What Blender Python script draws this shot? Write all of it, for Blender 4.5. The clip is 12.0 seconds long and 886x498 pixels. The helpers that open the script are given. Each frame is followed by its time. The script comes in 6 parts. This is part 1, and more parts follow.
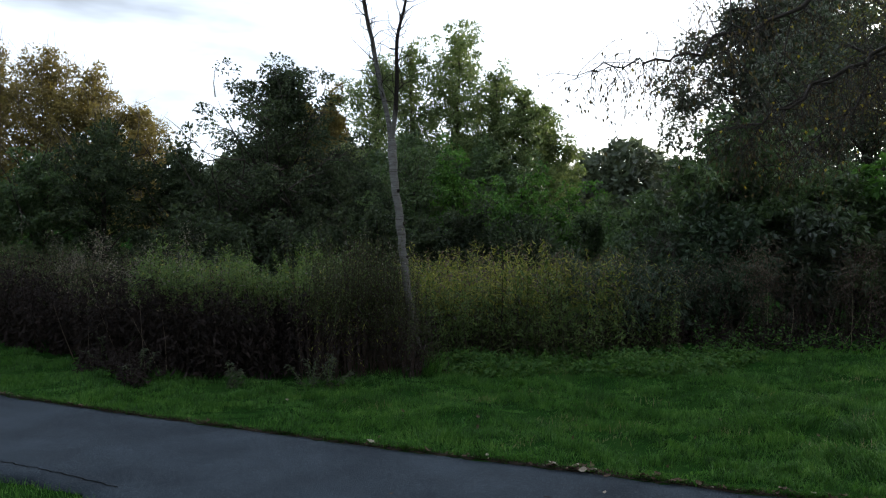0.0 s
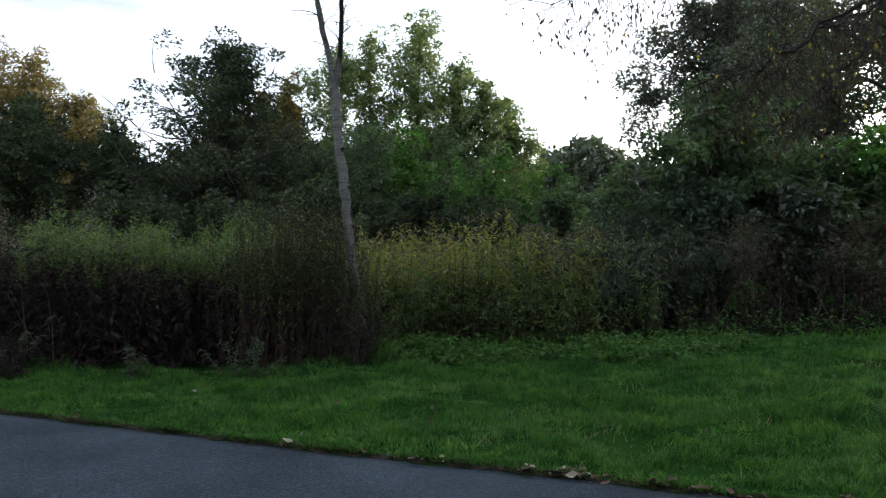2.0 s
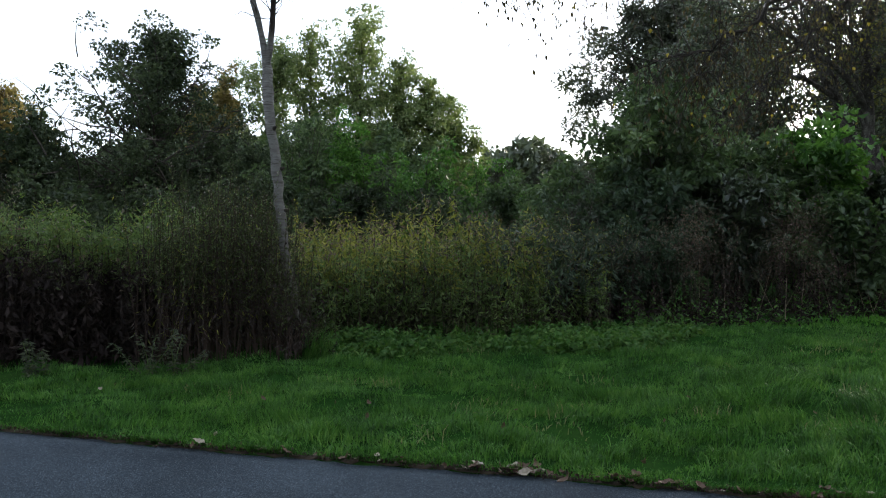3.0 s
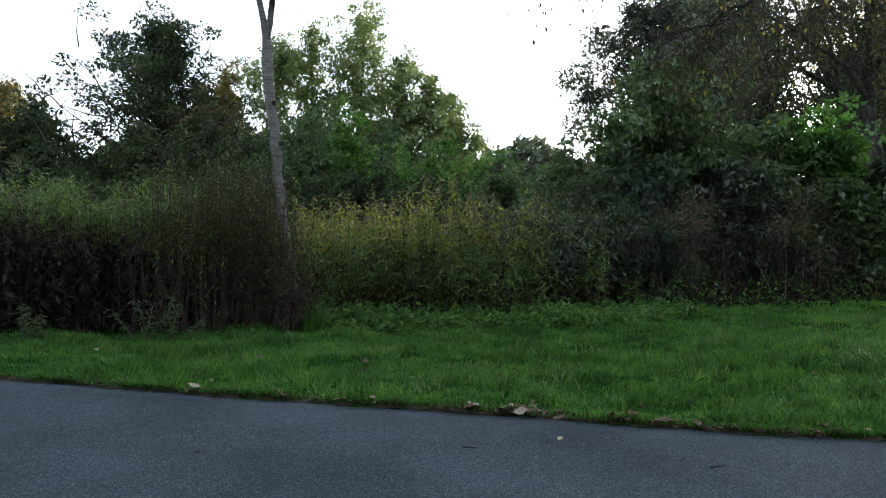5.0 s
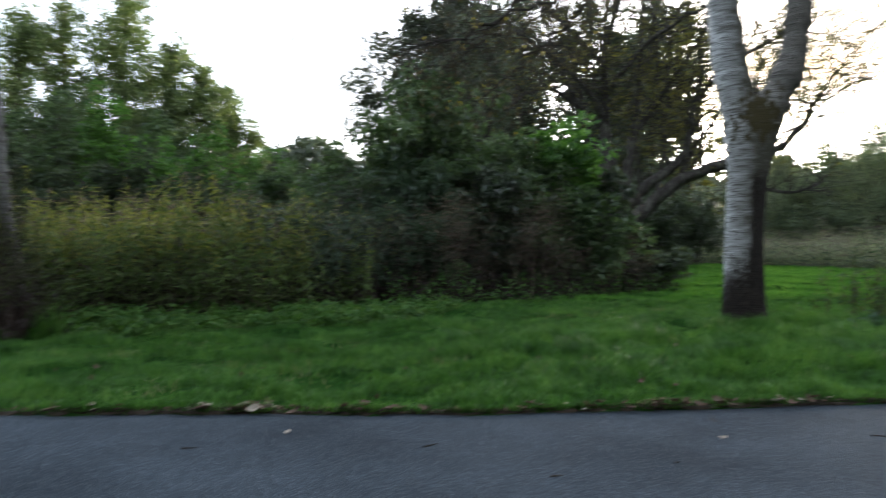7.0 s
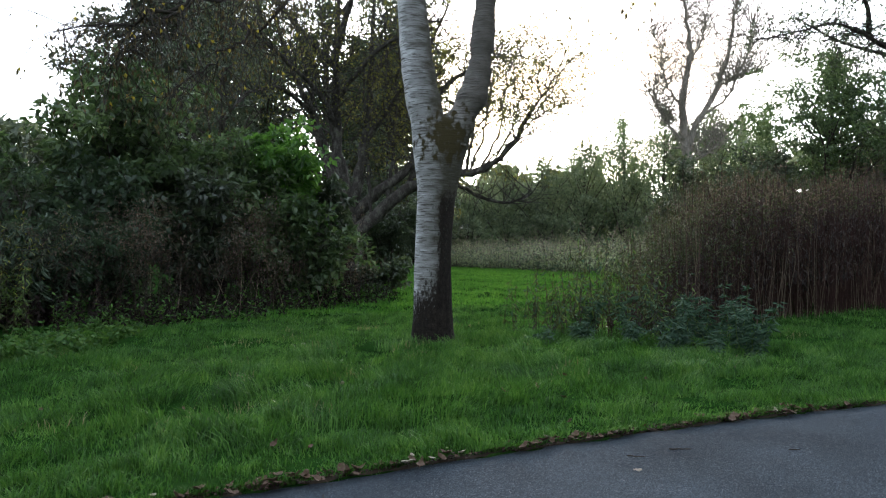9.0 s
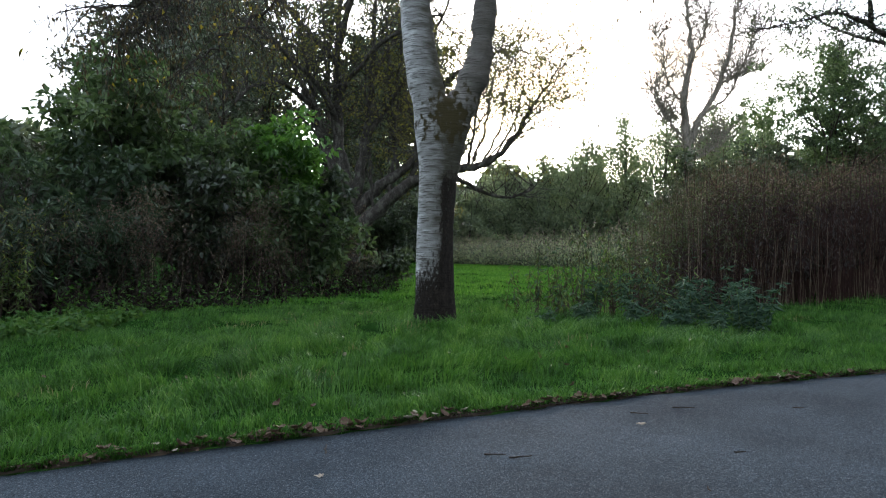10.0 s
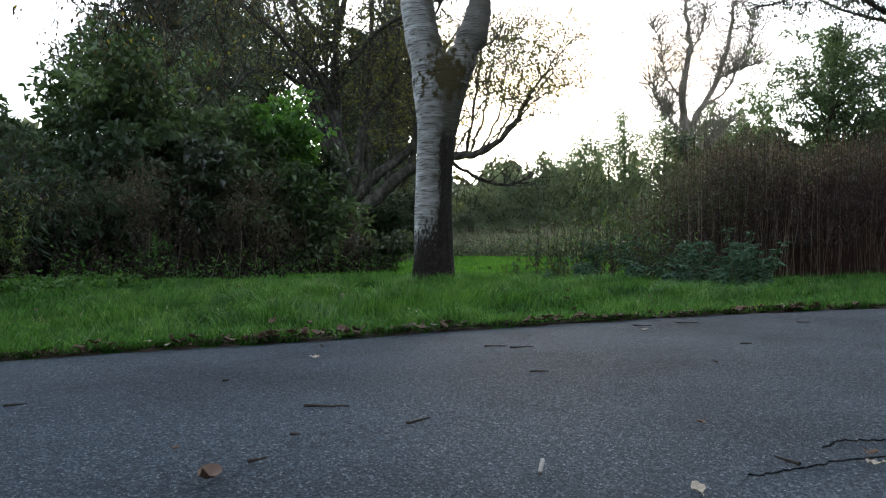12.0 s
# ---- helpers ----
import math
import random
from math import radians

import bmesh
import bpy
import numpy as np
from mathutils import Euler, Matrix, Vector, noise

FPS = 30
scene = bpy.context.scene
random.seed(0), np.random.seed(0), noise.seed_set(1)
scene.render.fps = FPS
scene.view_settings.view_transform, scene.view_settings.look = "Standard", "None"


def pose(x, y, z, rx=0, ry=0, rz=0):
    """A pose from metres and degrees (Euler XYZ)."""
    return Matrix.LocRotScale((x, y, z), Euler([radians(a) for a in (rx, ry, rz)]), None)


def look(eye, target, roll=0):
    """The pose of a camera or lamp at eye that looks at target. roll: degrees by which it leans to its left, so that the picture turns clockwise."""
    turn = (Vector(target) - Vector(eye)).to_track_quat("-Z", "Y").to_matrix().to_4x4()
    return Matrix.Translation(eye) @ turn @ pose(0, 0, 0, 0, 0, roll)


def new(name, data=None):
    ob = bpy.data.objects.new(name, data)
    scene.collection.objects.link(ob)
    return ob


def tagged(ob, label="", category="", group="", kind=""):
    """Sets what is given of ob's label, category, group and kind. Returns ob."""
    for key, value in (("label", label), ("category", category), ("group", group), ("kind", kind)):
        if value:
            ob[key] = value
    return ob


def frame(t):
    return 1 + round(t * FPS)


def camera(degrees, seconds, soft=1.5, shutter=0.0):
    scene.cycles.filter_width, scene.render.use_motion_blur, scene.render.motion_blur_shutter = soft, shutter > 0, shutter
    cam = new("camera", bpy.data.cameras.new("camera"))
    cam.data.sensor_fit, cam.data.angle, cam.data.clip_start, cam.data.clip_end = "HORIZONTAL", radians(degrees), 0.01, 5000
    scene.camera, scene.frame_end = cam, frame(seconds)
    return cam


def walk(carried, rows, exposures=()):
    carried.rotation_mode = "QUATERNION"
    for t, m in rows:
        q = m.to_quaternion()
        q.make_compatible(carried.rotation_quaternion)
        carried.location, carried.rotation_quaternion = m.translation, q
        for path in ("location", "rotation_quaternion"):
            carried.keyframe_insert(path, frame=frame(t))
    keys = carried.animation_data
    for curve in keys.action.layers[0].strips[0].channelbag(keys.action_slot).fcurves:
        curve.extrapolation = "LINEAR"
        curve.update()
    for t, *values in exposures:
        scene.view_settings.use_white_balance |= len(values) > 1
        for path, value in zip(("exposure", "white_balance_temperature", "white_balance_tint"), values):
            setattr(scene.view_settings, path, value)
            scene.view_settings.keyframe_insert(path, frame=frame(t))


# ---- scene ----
cam = camera(65.5, 12.0, soft=1.15, shutter=0.2)
PATH = [
    (0, (0.773, -0.267, 1.769), (0.361, 1.69, 1.767), 0.2),
    (0.5, (0.775, -0.231, 1.643), (0.362, 1.726, 1.641), 0.2),
    (1, (0.667, 0.361, 1.539), (0.255, 2.318, 1.537), 0.3),
    (1.5, (0.568, 0.989, 1.435), (0.159, 2.946, 1.434), 0.3),
    (2, (0.596, 1.226, 1.332), (0.295, 3.203, 1.331), 0.3),
    (2.5, (0.549, 1.614, 1.282), (0.41, 3.609, 1.282), 0.2),
    (3, (0.559, 1.75, 1.158), (0.421, 3.745, 1.159), 0.3),
    (5, (0.582, 1.77, 0.831), (0.442, 3.766, 0.836), 0.6),
    (5.5, (0.595, 1.756, 0.924), (0.607, 3.756, 0.931), 0.6),
    (6, (0.577, 1.741, 0.839), (0.745, 3.734, 0.849), 0.6),
    (6.5, (0.692, 1.723, 0.734), (0.857, 3.716, 0.745), 0.6),
    (6.8, (0.765, 1.696, 0.72), (0.957, 3.686, 0.728), 0.7),
    (7, (0.821, 1.699, 0.805), (1.302, 3.64, 0.82), 0.7),
    (7.1, (0.924, 1.604, 0.9), (1.561, 3.5, 0.918), 0.7),
    (7.3, (1.243, 1.798, 1.078), (2.154, 3.578, 1.121), 0.0),
    (7.5, (1.389, 1.955, 1.309), (2.546, 3.587, 1.326), 0.5),
    (9.5, (1.734, 2.002, 0.928), (2.858, 3.656, 0.951), 0.6),
    (10, (1.721, 2.004, 0.821), (2.847, 3.657, 0.846), 0.5),
    (10.5, (1.721, 2.007, 0.713), (2.847, 3.66, 0.738), 0.5),
    (11, (1.734, 2.034, 0.6), (2.862, 3.685, 0.625), 0.5),
    (11.5, (1.746, 2.052, 0.477), (2.874, 3.703, 0.503), 0.4),
    (12, (1.767, 2.062, 0.356), (2.896, 3.714, 0.384), 0.3),
]
EXPOSURES = [(0.0, 0.36, 6100, 10), (1.5, 0.52, 6100, 10), (2.5, 0.68, 6100, 10), (5.5, 0.94, 6100, 10), (9.5, 1.06, 6100, 10), (12.0, 0.92, 6100, 10)]
walk(cam, [(t, look(eye, target, roll)) for t, eye, target, roll in PATH], EXPOSURES)

# ---- sky and sun ----
SUN_AZ, SUN_EL = 38.0, 10.5          # degrees clockwise from +y, and above the horizon
world = bpy.data.worlds.new("sky")
scene.world = world
world.use_nodes = True
wn, wl = world.node_tree.nodes, world.node_tree.links
wn.clear()
w_sky = wn.new("ShaderNodeTexSky")
w_sky.sky_type, w_sky.sun_disc = "NISHITA", False
w_sky.sun_elevation, w_sky.sun_rotation = radians(SUN_EL), radians(SUN_AZ)
w_sky.air_density, w_sky.dust_density, w_sky.ozone_density = 1.0, 2.5, 1.0
w_co = wn.new("ShaderNodeTexCoord")
w_map = wn.new("ShaderNodeMapping")
w_map.inputs["Scale"].default_value = (1.6, 1.6, 4.5)
w_noise = wn.new("ShaderNodeTexNoise")
w_noise.inputs["Scale"].default_value, w_noise.inputs["Detail"].default_value = 1.5, 6.0
w_ramp = wn.new("ShaderNodeValToRGB")
w_ramp.color_ramp.elements[0].position, w_ramp.color_ramp.elements[1].position = 0.24, 0.48
w_bw = wn.new("ShaderNodeRGBToBW")
w_cloud = wn.new("ShaderNodeMixRGB")
w_cloud.blend_type = "MULTIPLY"
w_cloud.inputs[0].default_value = 1.0
w_cloud.inputs[2].default_value = (1.95, 1.97, 2.03, 1)
w_mix = wn.new("ShaderNodeMixRGB")
w_bg = wn.new("ShaderNodeBackground")
w_bg.inputs["Strength"].default_value = 0.12
w_out = wn.new("ShaderNodeOutputWorld")
wl.new(w_co.outputs["Generated"], w_map.inputs["Vector"])
wl.new(w_map.outputs[0], w_noise.inputs["Vector"])
wl.new(w_noise.outputs["Fac"], w_ramp.inputs[0])
wl.new(w_sky.outputs[0], w_bw.inputs[0])
w_map2 = wn.new("ShaderNodeMapping")
w_map2.inputs["Location"].default_value = (0.62, 0.1, -0.2)
w_map2.inputs["Scale"].default_value = (1.3, 1.3, 5.0)
w_noise2 = wn.new("ShaderNodeTexNoise")
w_noise2.inputs["Scale"].default_value, w_noise2.inputs["Detail"].default_value = 1.6, 5.0
w_dark = wn.new("ShaderNodeValToRGB")
w_dark.color_ramp.elements[0].position, w_dark.color_ramp.elements[0].color = 0.37, (0.50, 0.505, 0.50, 1)
w_dark.color_ramp.elements[1].position, w_dark.color_ramp.elements[1].color = 0.50, (1.0, 1.0, 1.0, 1)
w_under = wn.new("ShaderNodeMixRGB")
w_under.blend_type = "MULTIPLY"
w_under.inputs[0].default_value = 1.0
wl.new(w_co.outputs["Generated"], w_map2.inputs["Vector"])
wl.new(w_map2.outputs[0], w_noise2.inputs["Vector"])
wl.new(w_noise2.outputs["Fac"], w_dark.inputs[0])
w_base = wn.new("ShaderNodeMixRGB")
w_base.blend_type = "ADD"
w_base.inputs[0].default_value = 1.0
w_base.inputs[2].default_value = (2.3, 2.42, 2.6, 1)
w_tint = wn.new("ShaderNodeMixRGB")
w_tint.inputs[0].default_value = 0.35
wl.new(w_bw.outputs[0], w_tint.inputs[1])
wl.new(w_sky.outputs[0], w_tint.inputs[2])
wl.new(w_tint.outputs[0], w_base.inputs[1])
wl.new(w_base.outputs[0], w_cloud.inputs[1])
wl.new(w_ramp.outputs[0], w_mix.inputs[0])
wl.new(w_sky.outputs[0], w_mix.inputs[1])
wl.new(w_cloud.outputs[0], w_under.inputs[1])
wl.new(w_dark.outputs[0], w_under.inputs[2])
wl.new(w_under.outputs[0], w_mix.inputs[2])
wl.new(w_mix.outputs[0], w_bg.inputs[0])
wl.new(w_bg.outputs[0], w_out.inputs[0])

sun_data = bpy.data.lights.new("sun", "SUN")
sun_data.energy, sun_data.angle, sun_data.color = 2.6, radians(12), (1.0, 0.86, 0.68)
sun = new("sun", sun_data)
_az, _el = radians(SUN_AZ), radians(SUN_EL)
SUN_DIR = Vector((math.sin(_az) * math.cos(_el), math.cos(_az) * math.cos(_el), math.sin(_el)))
sun.matrix_world = look(SUN_DIR * 100, (0, 0, 0))


# ---- materials ----
def material(name):
    m = bpy.data.materials.new(name)
    m.use_nodes = True
    m.node_tree.nodes.clear()
    return m, m.node_tree.nodes, m.node_tree.links


def ramp(nodes, stops):
    r = nodes.new("ShaderNodeValToRGB")
    e = r.color_ramp.elements
    while len(e) < len(stops):
        e.new(0.5)
    for el, (p, c) in zip(e, stops):
        el.position, el.color = p, (*c, 1)
    return r


def leaf_material(name, colours, clear=0.4, rough=0.45, patch=0.6, gloss=0.38):
    """Leaf surface: each leaf takes its own shade, broad patches vary the whole, light comes through."""
    m, n, l = material(name)
    geo = n.new("ShaderNodeNewGeometry")
    co = n.new("ShaderNodeTexCoord")
    r = ramp(n, [(i / max(1, len(colours) - 1), c) for i, c in enumerate(colours)])
    big = n.new("ShaderNodeTexNoise")
    big.inputs["Scale"].default_value, big.inputs["Detail"].default_value = patch, 2
    l.new(co.outputs["Object"], big.inputs["Vector"])
    mid = n.new("ShaderNodeTexNoise")
    mid.inputs["Scale"].default_value, mid.inputs["Detail"].default_value = patch * 4.5, 3
    l.new(co.outputs["Object"], mid.inputs["Vector"])
    last = None
    for source, share in ((geo.outputs["Random Per Island"], 0.42), (big.outputs["Fac"], 0.75), (mid.outputs["Fac"], 0.75)):
        add = n.new("ShaderNodeMath")
        add.operation = "MULTIPLY_ADD"
        add.inputs[1].default_value, add.inputs[2].default_value = share, -0.48
        l.new(source, add.inputs[0])
        if last:
            l.new(last, add.inputs[2])
        last = add.outputs[0]
    l.new(add.outputs[0], r.inputs[0])
    p = n.new("ShaderNodeBsdfPrincipled")
    p.inputs["Roughness"].default_value = rough
    p.inputs["Specular IOR Level"].default_value = gloss
    l.new(r.outputs[0], p.inputs["Base Color"])
    t = n.new("ShaderNodeBsdfTranslucent")
    warm = n.new("ShaderNodeMixRGB")
    warm.blend_type = "MULTIPLY"
    warm.inputs[0].default_value = 1.0
    warm.inputs[2].default_value = (1.3, 1.35, 0.85, 1)
    l.new(r.outputs[0], warm.inputs[1])
    l.new(warm.outputs[0], t.inputs["Color"])
    mix = n.new("ShaderNodeMixShader")
    mix.inputs[0].default_value = clear
    l.new(p.outputs[0], mix.inputs[1])
    l.new(t.outputs[0], mix.inputs[2])
    o = n.new("ShaderNodeOutputMaterial")
    l.new(mix.outputs[0], o.inputs["Surface"])
    return m


def rough_material(name, stops, scale=6.0, stretch=(1, 1, 1), rough=0.85, bump=0.4, detail=8, fine=40.0, dist=0.02, spec=0.25):
    m, n, l = material(name)
    co = n.new("ShaderNodeTexCoord")
    mp = n.new("ShaderNodeMapping")
    mp.inputs["Scale"].default_value = stretch
    l.new(co.outputs["Object"], mp.inputs["Vector"])
    a = n.new("ShaderNodeTexNoise")
    a.inputs["Scale"].default_value, a.inputs["Detail"].default_value = scale, detail
    a.inputs["Roughness"].default_value = 0.65
    b = n.new("ShaderNodeTexNoise")
    b.inputs["Scale"].default_value, b.inputs["Detail"].default_value = fine, 4
    for x in (a, b):
        l.new(mp.outputs[0], x.inputs["Vector"])
    s = n.new("ShaderNodeMath")
    s.operation = "MULTIPLY_ADD"
    s.inputs[1].default_value, s.inputs[2].default_value = 0.4, -0.2
    l.new(b.outputs["Fac"], s.inputs[0])
    s2 = n.new("ShaderNodeMath")
    s2.operation = "ADD"
    l.new(a.outputs["Fac"], s2.inputs[0])
    l.new(s.outputs[0], s2.inputs[1])
    r = ramp(n, stops)
    l.new(s2.outputs[0], r.inputs[0])
    p = n.new("ShaderNodeBsdfPrincipled")
    p.inputs["Roughness"].default_value = rough
    p.inputs["Specular IOR Level"].default_value = spec
    l.new(r.outputs[0], p.inputs["Base Color"])
    bp = n.new("ShaderNodeBump")
    bp.inputs["Strength"].default_value, bp.inputs["Distance"].default_value = bump, dist
    l.new(s2.outputs[0], bp.inputs["Height"])
    l.new(bp.outputs[0], p.inputs["Normal"])
    o = n.new("ShaderNodeOutputMaterial")
    l.new(p.outputs[0], o.inputs["Surface"])
    return m


def asphalt_material():
    """Worn asphalt: pale chips in dark binder, broad stains, slight sheen."""
    m, n, l = material("asphalt")
    co = n.new("ShaderNodeTexCoord")
    chips = n.new("ShaderNodeTexVoronoi")
    chips.inputs["Scale"].default_value = 270.0
    fine = n.new("ShaderNodeTexNoise")
    fine.inputs["Scale"].default_value, fine.inputs["Detail"].default_value = 95.0, 8
    broad = n.new("ShaderNodeTexNoise")
    broad.inputs["Scale"].default_value, broad.inputs["Detail"].default_value = 1.3, 5
    for x in (chips, fine, broad):
        l.new(co.outputs["Object"], x.inputs["Vector"])
    sep = n.new("ShaderNodeSeparateColor")
    l.new(chips.outputs["Color"], sep.inputs[0])
    r1 = ramp(n, [(0.0, (0.030, 0.040, 0.050)), (0.5, (0.0498, 0.066, 0.081)), (0.82, (0.070, 0.091, 0.110)), (0.95, (0.122, 0.142, 0.160)), (1.0, (0.21, 0.235, 0.25))])
    l.new(sep.outputs[0], r1.inputs[0])
    r2 = ramp(n, [(0.3, (0.62, 0.62, 0.63)), (0.7, (1.05, 1.05, 1.06))])
    l.new(broad.outputs["Fac"], r2.inputs[0])
    r3 = ramp(n, [(0.36, (0.76, 0.76, 0.75)), (0.64, (1.16, 1.16, 1.16))])
    l.new(fine.outputs["Fac"], r3.inputs[0])
    m1 = n.new("ShaderNodeMixRGB")
    m1.blend_type, m1.inputs[0].default_value = "MULTIPLY", 1
    m2 = n.new("ShaderNodeMixRGB")
    m2.blend_type, m2.inputs[0].default_value = "MULTIPLY", 1
    l.new(r1.outputs[0], m1.inputs[1])
    l.new(r2.outputs[0], m1.inputs[2])
    l.new(m1.outputs[0], m2.inputs[1])
    l.new(r3.outputs[0], m2.inputs[2])
    p = n.new("ShaderNodeBsdfPrincipled")
    p.inputs["Roughness"].default_value = 0.9
    p.inputs["Specular IOR Level"].default_value = 0.06
    l.new(m2.outputs[0], p.inputs["Base Color"])
    hs = n.new("ShaderNodeMath")
    hs.operation = "ADD"
    l.new(chips.outputs["Distance"], hs.inputs[0])
    l.new(fine.outputs["Fac"], hs.inputs[1])
    bp = n.new("ShaderNodeBump")
    bp.inputs["Strength"].default_value, bp.inputs["Distance"].default_value = 0.8, 0.006
    l.new(hs.outputs[0], bp.inputs["Height"])
    l.new(bp.outputs[0], p.inputs["Normal"])
    o = n.new("ShaderNodeOutputMaterial")
    l.new(p.outputs[0], o.inputs["Surface"])
    return m


def birch_material(name, white, grey, foot, shift=0.0, streaks=7.0, drift=0.0, start=2.2, fade=(1.6, 2.3), moss=None):
    """Birch bark: chalky white with dark lenticels across the stem, grey-green stains, black cracked bark at the foot."""
    m, n, l = material(name)
    co = n.new("ShaderNodeTexCoord")

    def nz(scale, stretch, detail=4):
        mp = n.new("ShaderNodeMapping")
        mp.inputs["Scale"].default_value = stretch
        l.new(co.outputs["Object"], mp.inputs["Vector"])
        x = n.new("ShaderNodeTexNoise")
        x.inputs["Scale"].default_value, x.inputs["Detail"].default_value = scale, detail
        l.new(mp.outputs[0], x.inputs["Vector"])
        return x

    sep = n.new("ShaderNodeSeparateXYZ")
    l.new(co.outputs["Object"], sep.inputs[0])

    def calc(op, a, v, w=None):
        x = n.new("ShaderNodeMath")
        x.operation = op
        for k, q in enumerate((a, v, w)):
            if q is None:
                continue
            if isinstance(q, float):
                x.inputs[k].default_value = q
            else:
                l.new(q, x.inputs[k])
        return x.outputs[0]

    # camera's right side of the stem, +x -y: greyer bark with shade painted in
    cam_right = calc("MULTIPLY_ADD", sep.outputs["Y"], -0.56, calc("MULTIPLY_ADD", sep.outputs["X"], 0.83, shift))
    cam_right = calc("MULTIPLY_ADD", calc("MAXIMUM", calc("ADD", sep.outputs["Z"], -start), 0.0), drift, cam_right)
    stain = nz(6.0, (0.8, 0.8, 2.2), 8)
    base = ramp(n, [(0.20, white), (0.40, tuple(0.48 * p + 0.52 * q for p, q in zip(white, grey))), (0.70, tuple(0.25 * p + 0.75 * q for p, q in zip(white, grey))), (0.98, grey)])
    l.new(calc("MULTIPLY_ADD", cam_right, 2.3, stain.outputs["Fac"]), base.inputs[0])
    len_ = nz(13.0, (0.38, 0.38, 4.6), 6)
    lr = ramp(n, [(0.56, (0, 0, 0)), (0.63, (0.9, 0.9, 0.9))])
    l.new(len_.outputs["Fac"], lr.inputs[0])
    dark = n.new("ShaderNodeMixRGB")
    dark.inputs[2].default_value = (0.07, 0.065, 0.055, 1)
    l.new(lr.outputs[0], dark.inputs[0])
    l.new(base.outputs[0], dark.inputs[1])
    # fine dark lines across the bark
    line = nz(34.0, (0.22, 0.22, 4.0), 3)
    lir = ramp(n, [(0.55, (0, 0, 0)), (0.61, (0.85, 0.85, 0.85))])
    l.new(line.outputs["Fac"], lir.inputs[0])
    lines = n.new("ShaderNodeMixRGB")
    lines.inputs[2].default_value = (0.10, 0.092, 0.078, 1)
    l.new(lir.outputs[0], lines.inputs[0])
    l.new(dark.outputs[0], lines.inputs[1])
    dark = lines
    # black, deeply cracked bark: all round the foot, far up the camera's right side
    crack = nz(30.0, (1.0, 1.0, 0.55), 10)
    crack.inputs["Roughness"].default_value = 0.75
    low = calc("MINIMUM", calc("MAXIMUM", calc("MULTIPLY_ADD", sep.outputs["Z"], -1.0 / (fade[1] - fade[0]), fade[1] / (fade[1] - fade[0])), 0.0), 1.0)
    cam_right = calc("MULTIPLY", calc("MINIMUM", cam_right, 0.2), low)
    streak = calc("MULTIPLY", calc("MAXIMUM", calc("ADD", cam_right, -0.15), 0.0), streaks)
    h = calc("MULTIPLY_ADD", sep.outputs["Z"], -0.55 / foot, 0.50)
    hn = calc("MULTIPLY_ADD", crack.outputs["Fac"], 2.0, calc("ADD", calc("MAXIMUM", h, -0.45), calc("MULTIPLY_ADD", cam_right, 0.8, streak)))
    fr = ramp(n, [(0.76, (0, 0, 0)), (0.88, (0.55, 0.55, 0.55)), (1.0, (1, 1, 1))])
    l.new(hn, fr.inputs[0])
    foot_mix = n.new("ShaderNodeMixRGB")
    plates = ramp(n, [(0.38, (0.008, 0.007, 0.006)), (0.55, (0.024, 0.019, 0.015)), (0.68, (0.045, 0.036, 0.029)), (0.76, (0.17, 0.155, 0.14))])
    l.new(crack.outputs["Fac"], plates.inputs[0])
    l.new(plates.outputs[0], foot_mix.inputs[2])
    l.new(fr.outputs[0], foot_mix.inputs[0])
    l.new(dark.outputs[0], foot_mix.inputs[1])
    if moss:
        away = n.new("ShaderNodeVectorMath")
        away.operation = "DISTANCE"
        away.inputs[1].default_value = moss
        l.new(co.outputs["Object"], away.inputs[0])
        fuzz = nz(14.0, (1.0, 1.0, 0.7), 8)
        mr = ramp(n, [(0.385, (1, 1, 1)), (0.455, (0, 0, 0))])
        l.new(calc("MULTIPLY_ADD", fuzz.outputs["Fac"], 0.6, calc("MULTIPLY", away.outputs["Value"], 0.52)), mr.inputs[0])
        moss_mix = n.new("ShaderNodeMixRGB")
        moss_mix.inputs[2].default_value = (0.045, 0.037, 0.016, 1)
        l.new(mr.outputs[0], moss_mix.inputs[0])
        l.new(foot_mix.outputs[0], moss_mix.inputs[1])
        foot_mix = moss_mix
    p = n.new("ShaderNodeBsdfPrincipled")
    p.inputs["Roughness"].default_value = 0.85
    p.inputs["Specular IOR Level"].default_value = 0.12
    l.new(foot_mix.outputs[0], p.inputs["Base Color"])
    bp = n.new("ShaderNodeBump")
    bp.inputs["Strength"].default_value, bp.inputs["Distance"].default_value = 0.6, 0.02
    hs = n.new("ShaderNodeMath")
    hs.operation = "MULTIPLY_ADD"
    l.new(crack.outputs["Fac"], hs.inputs[0])
    l.new(fr.outputs[0], hs.inputs[1])
    l.new(len_.outputs["Fac"], hs.inputs[2])
    l.new(hs.outputs[0], bp.inputs["Height"])
    l.new(bp.outputs[0], p.inputs["Normal"])
    o = n.new("ShaderNodeOutputMaterial")
    l.new(p.outputs[0], o.inputs["Surface"])
    return m


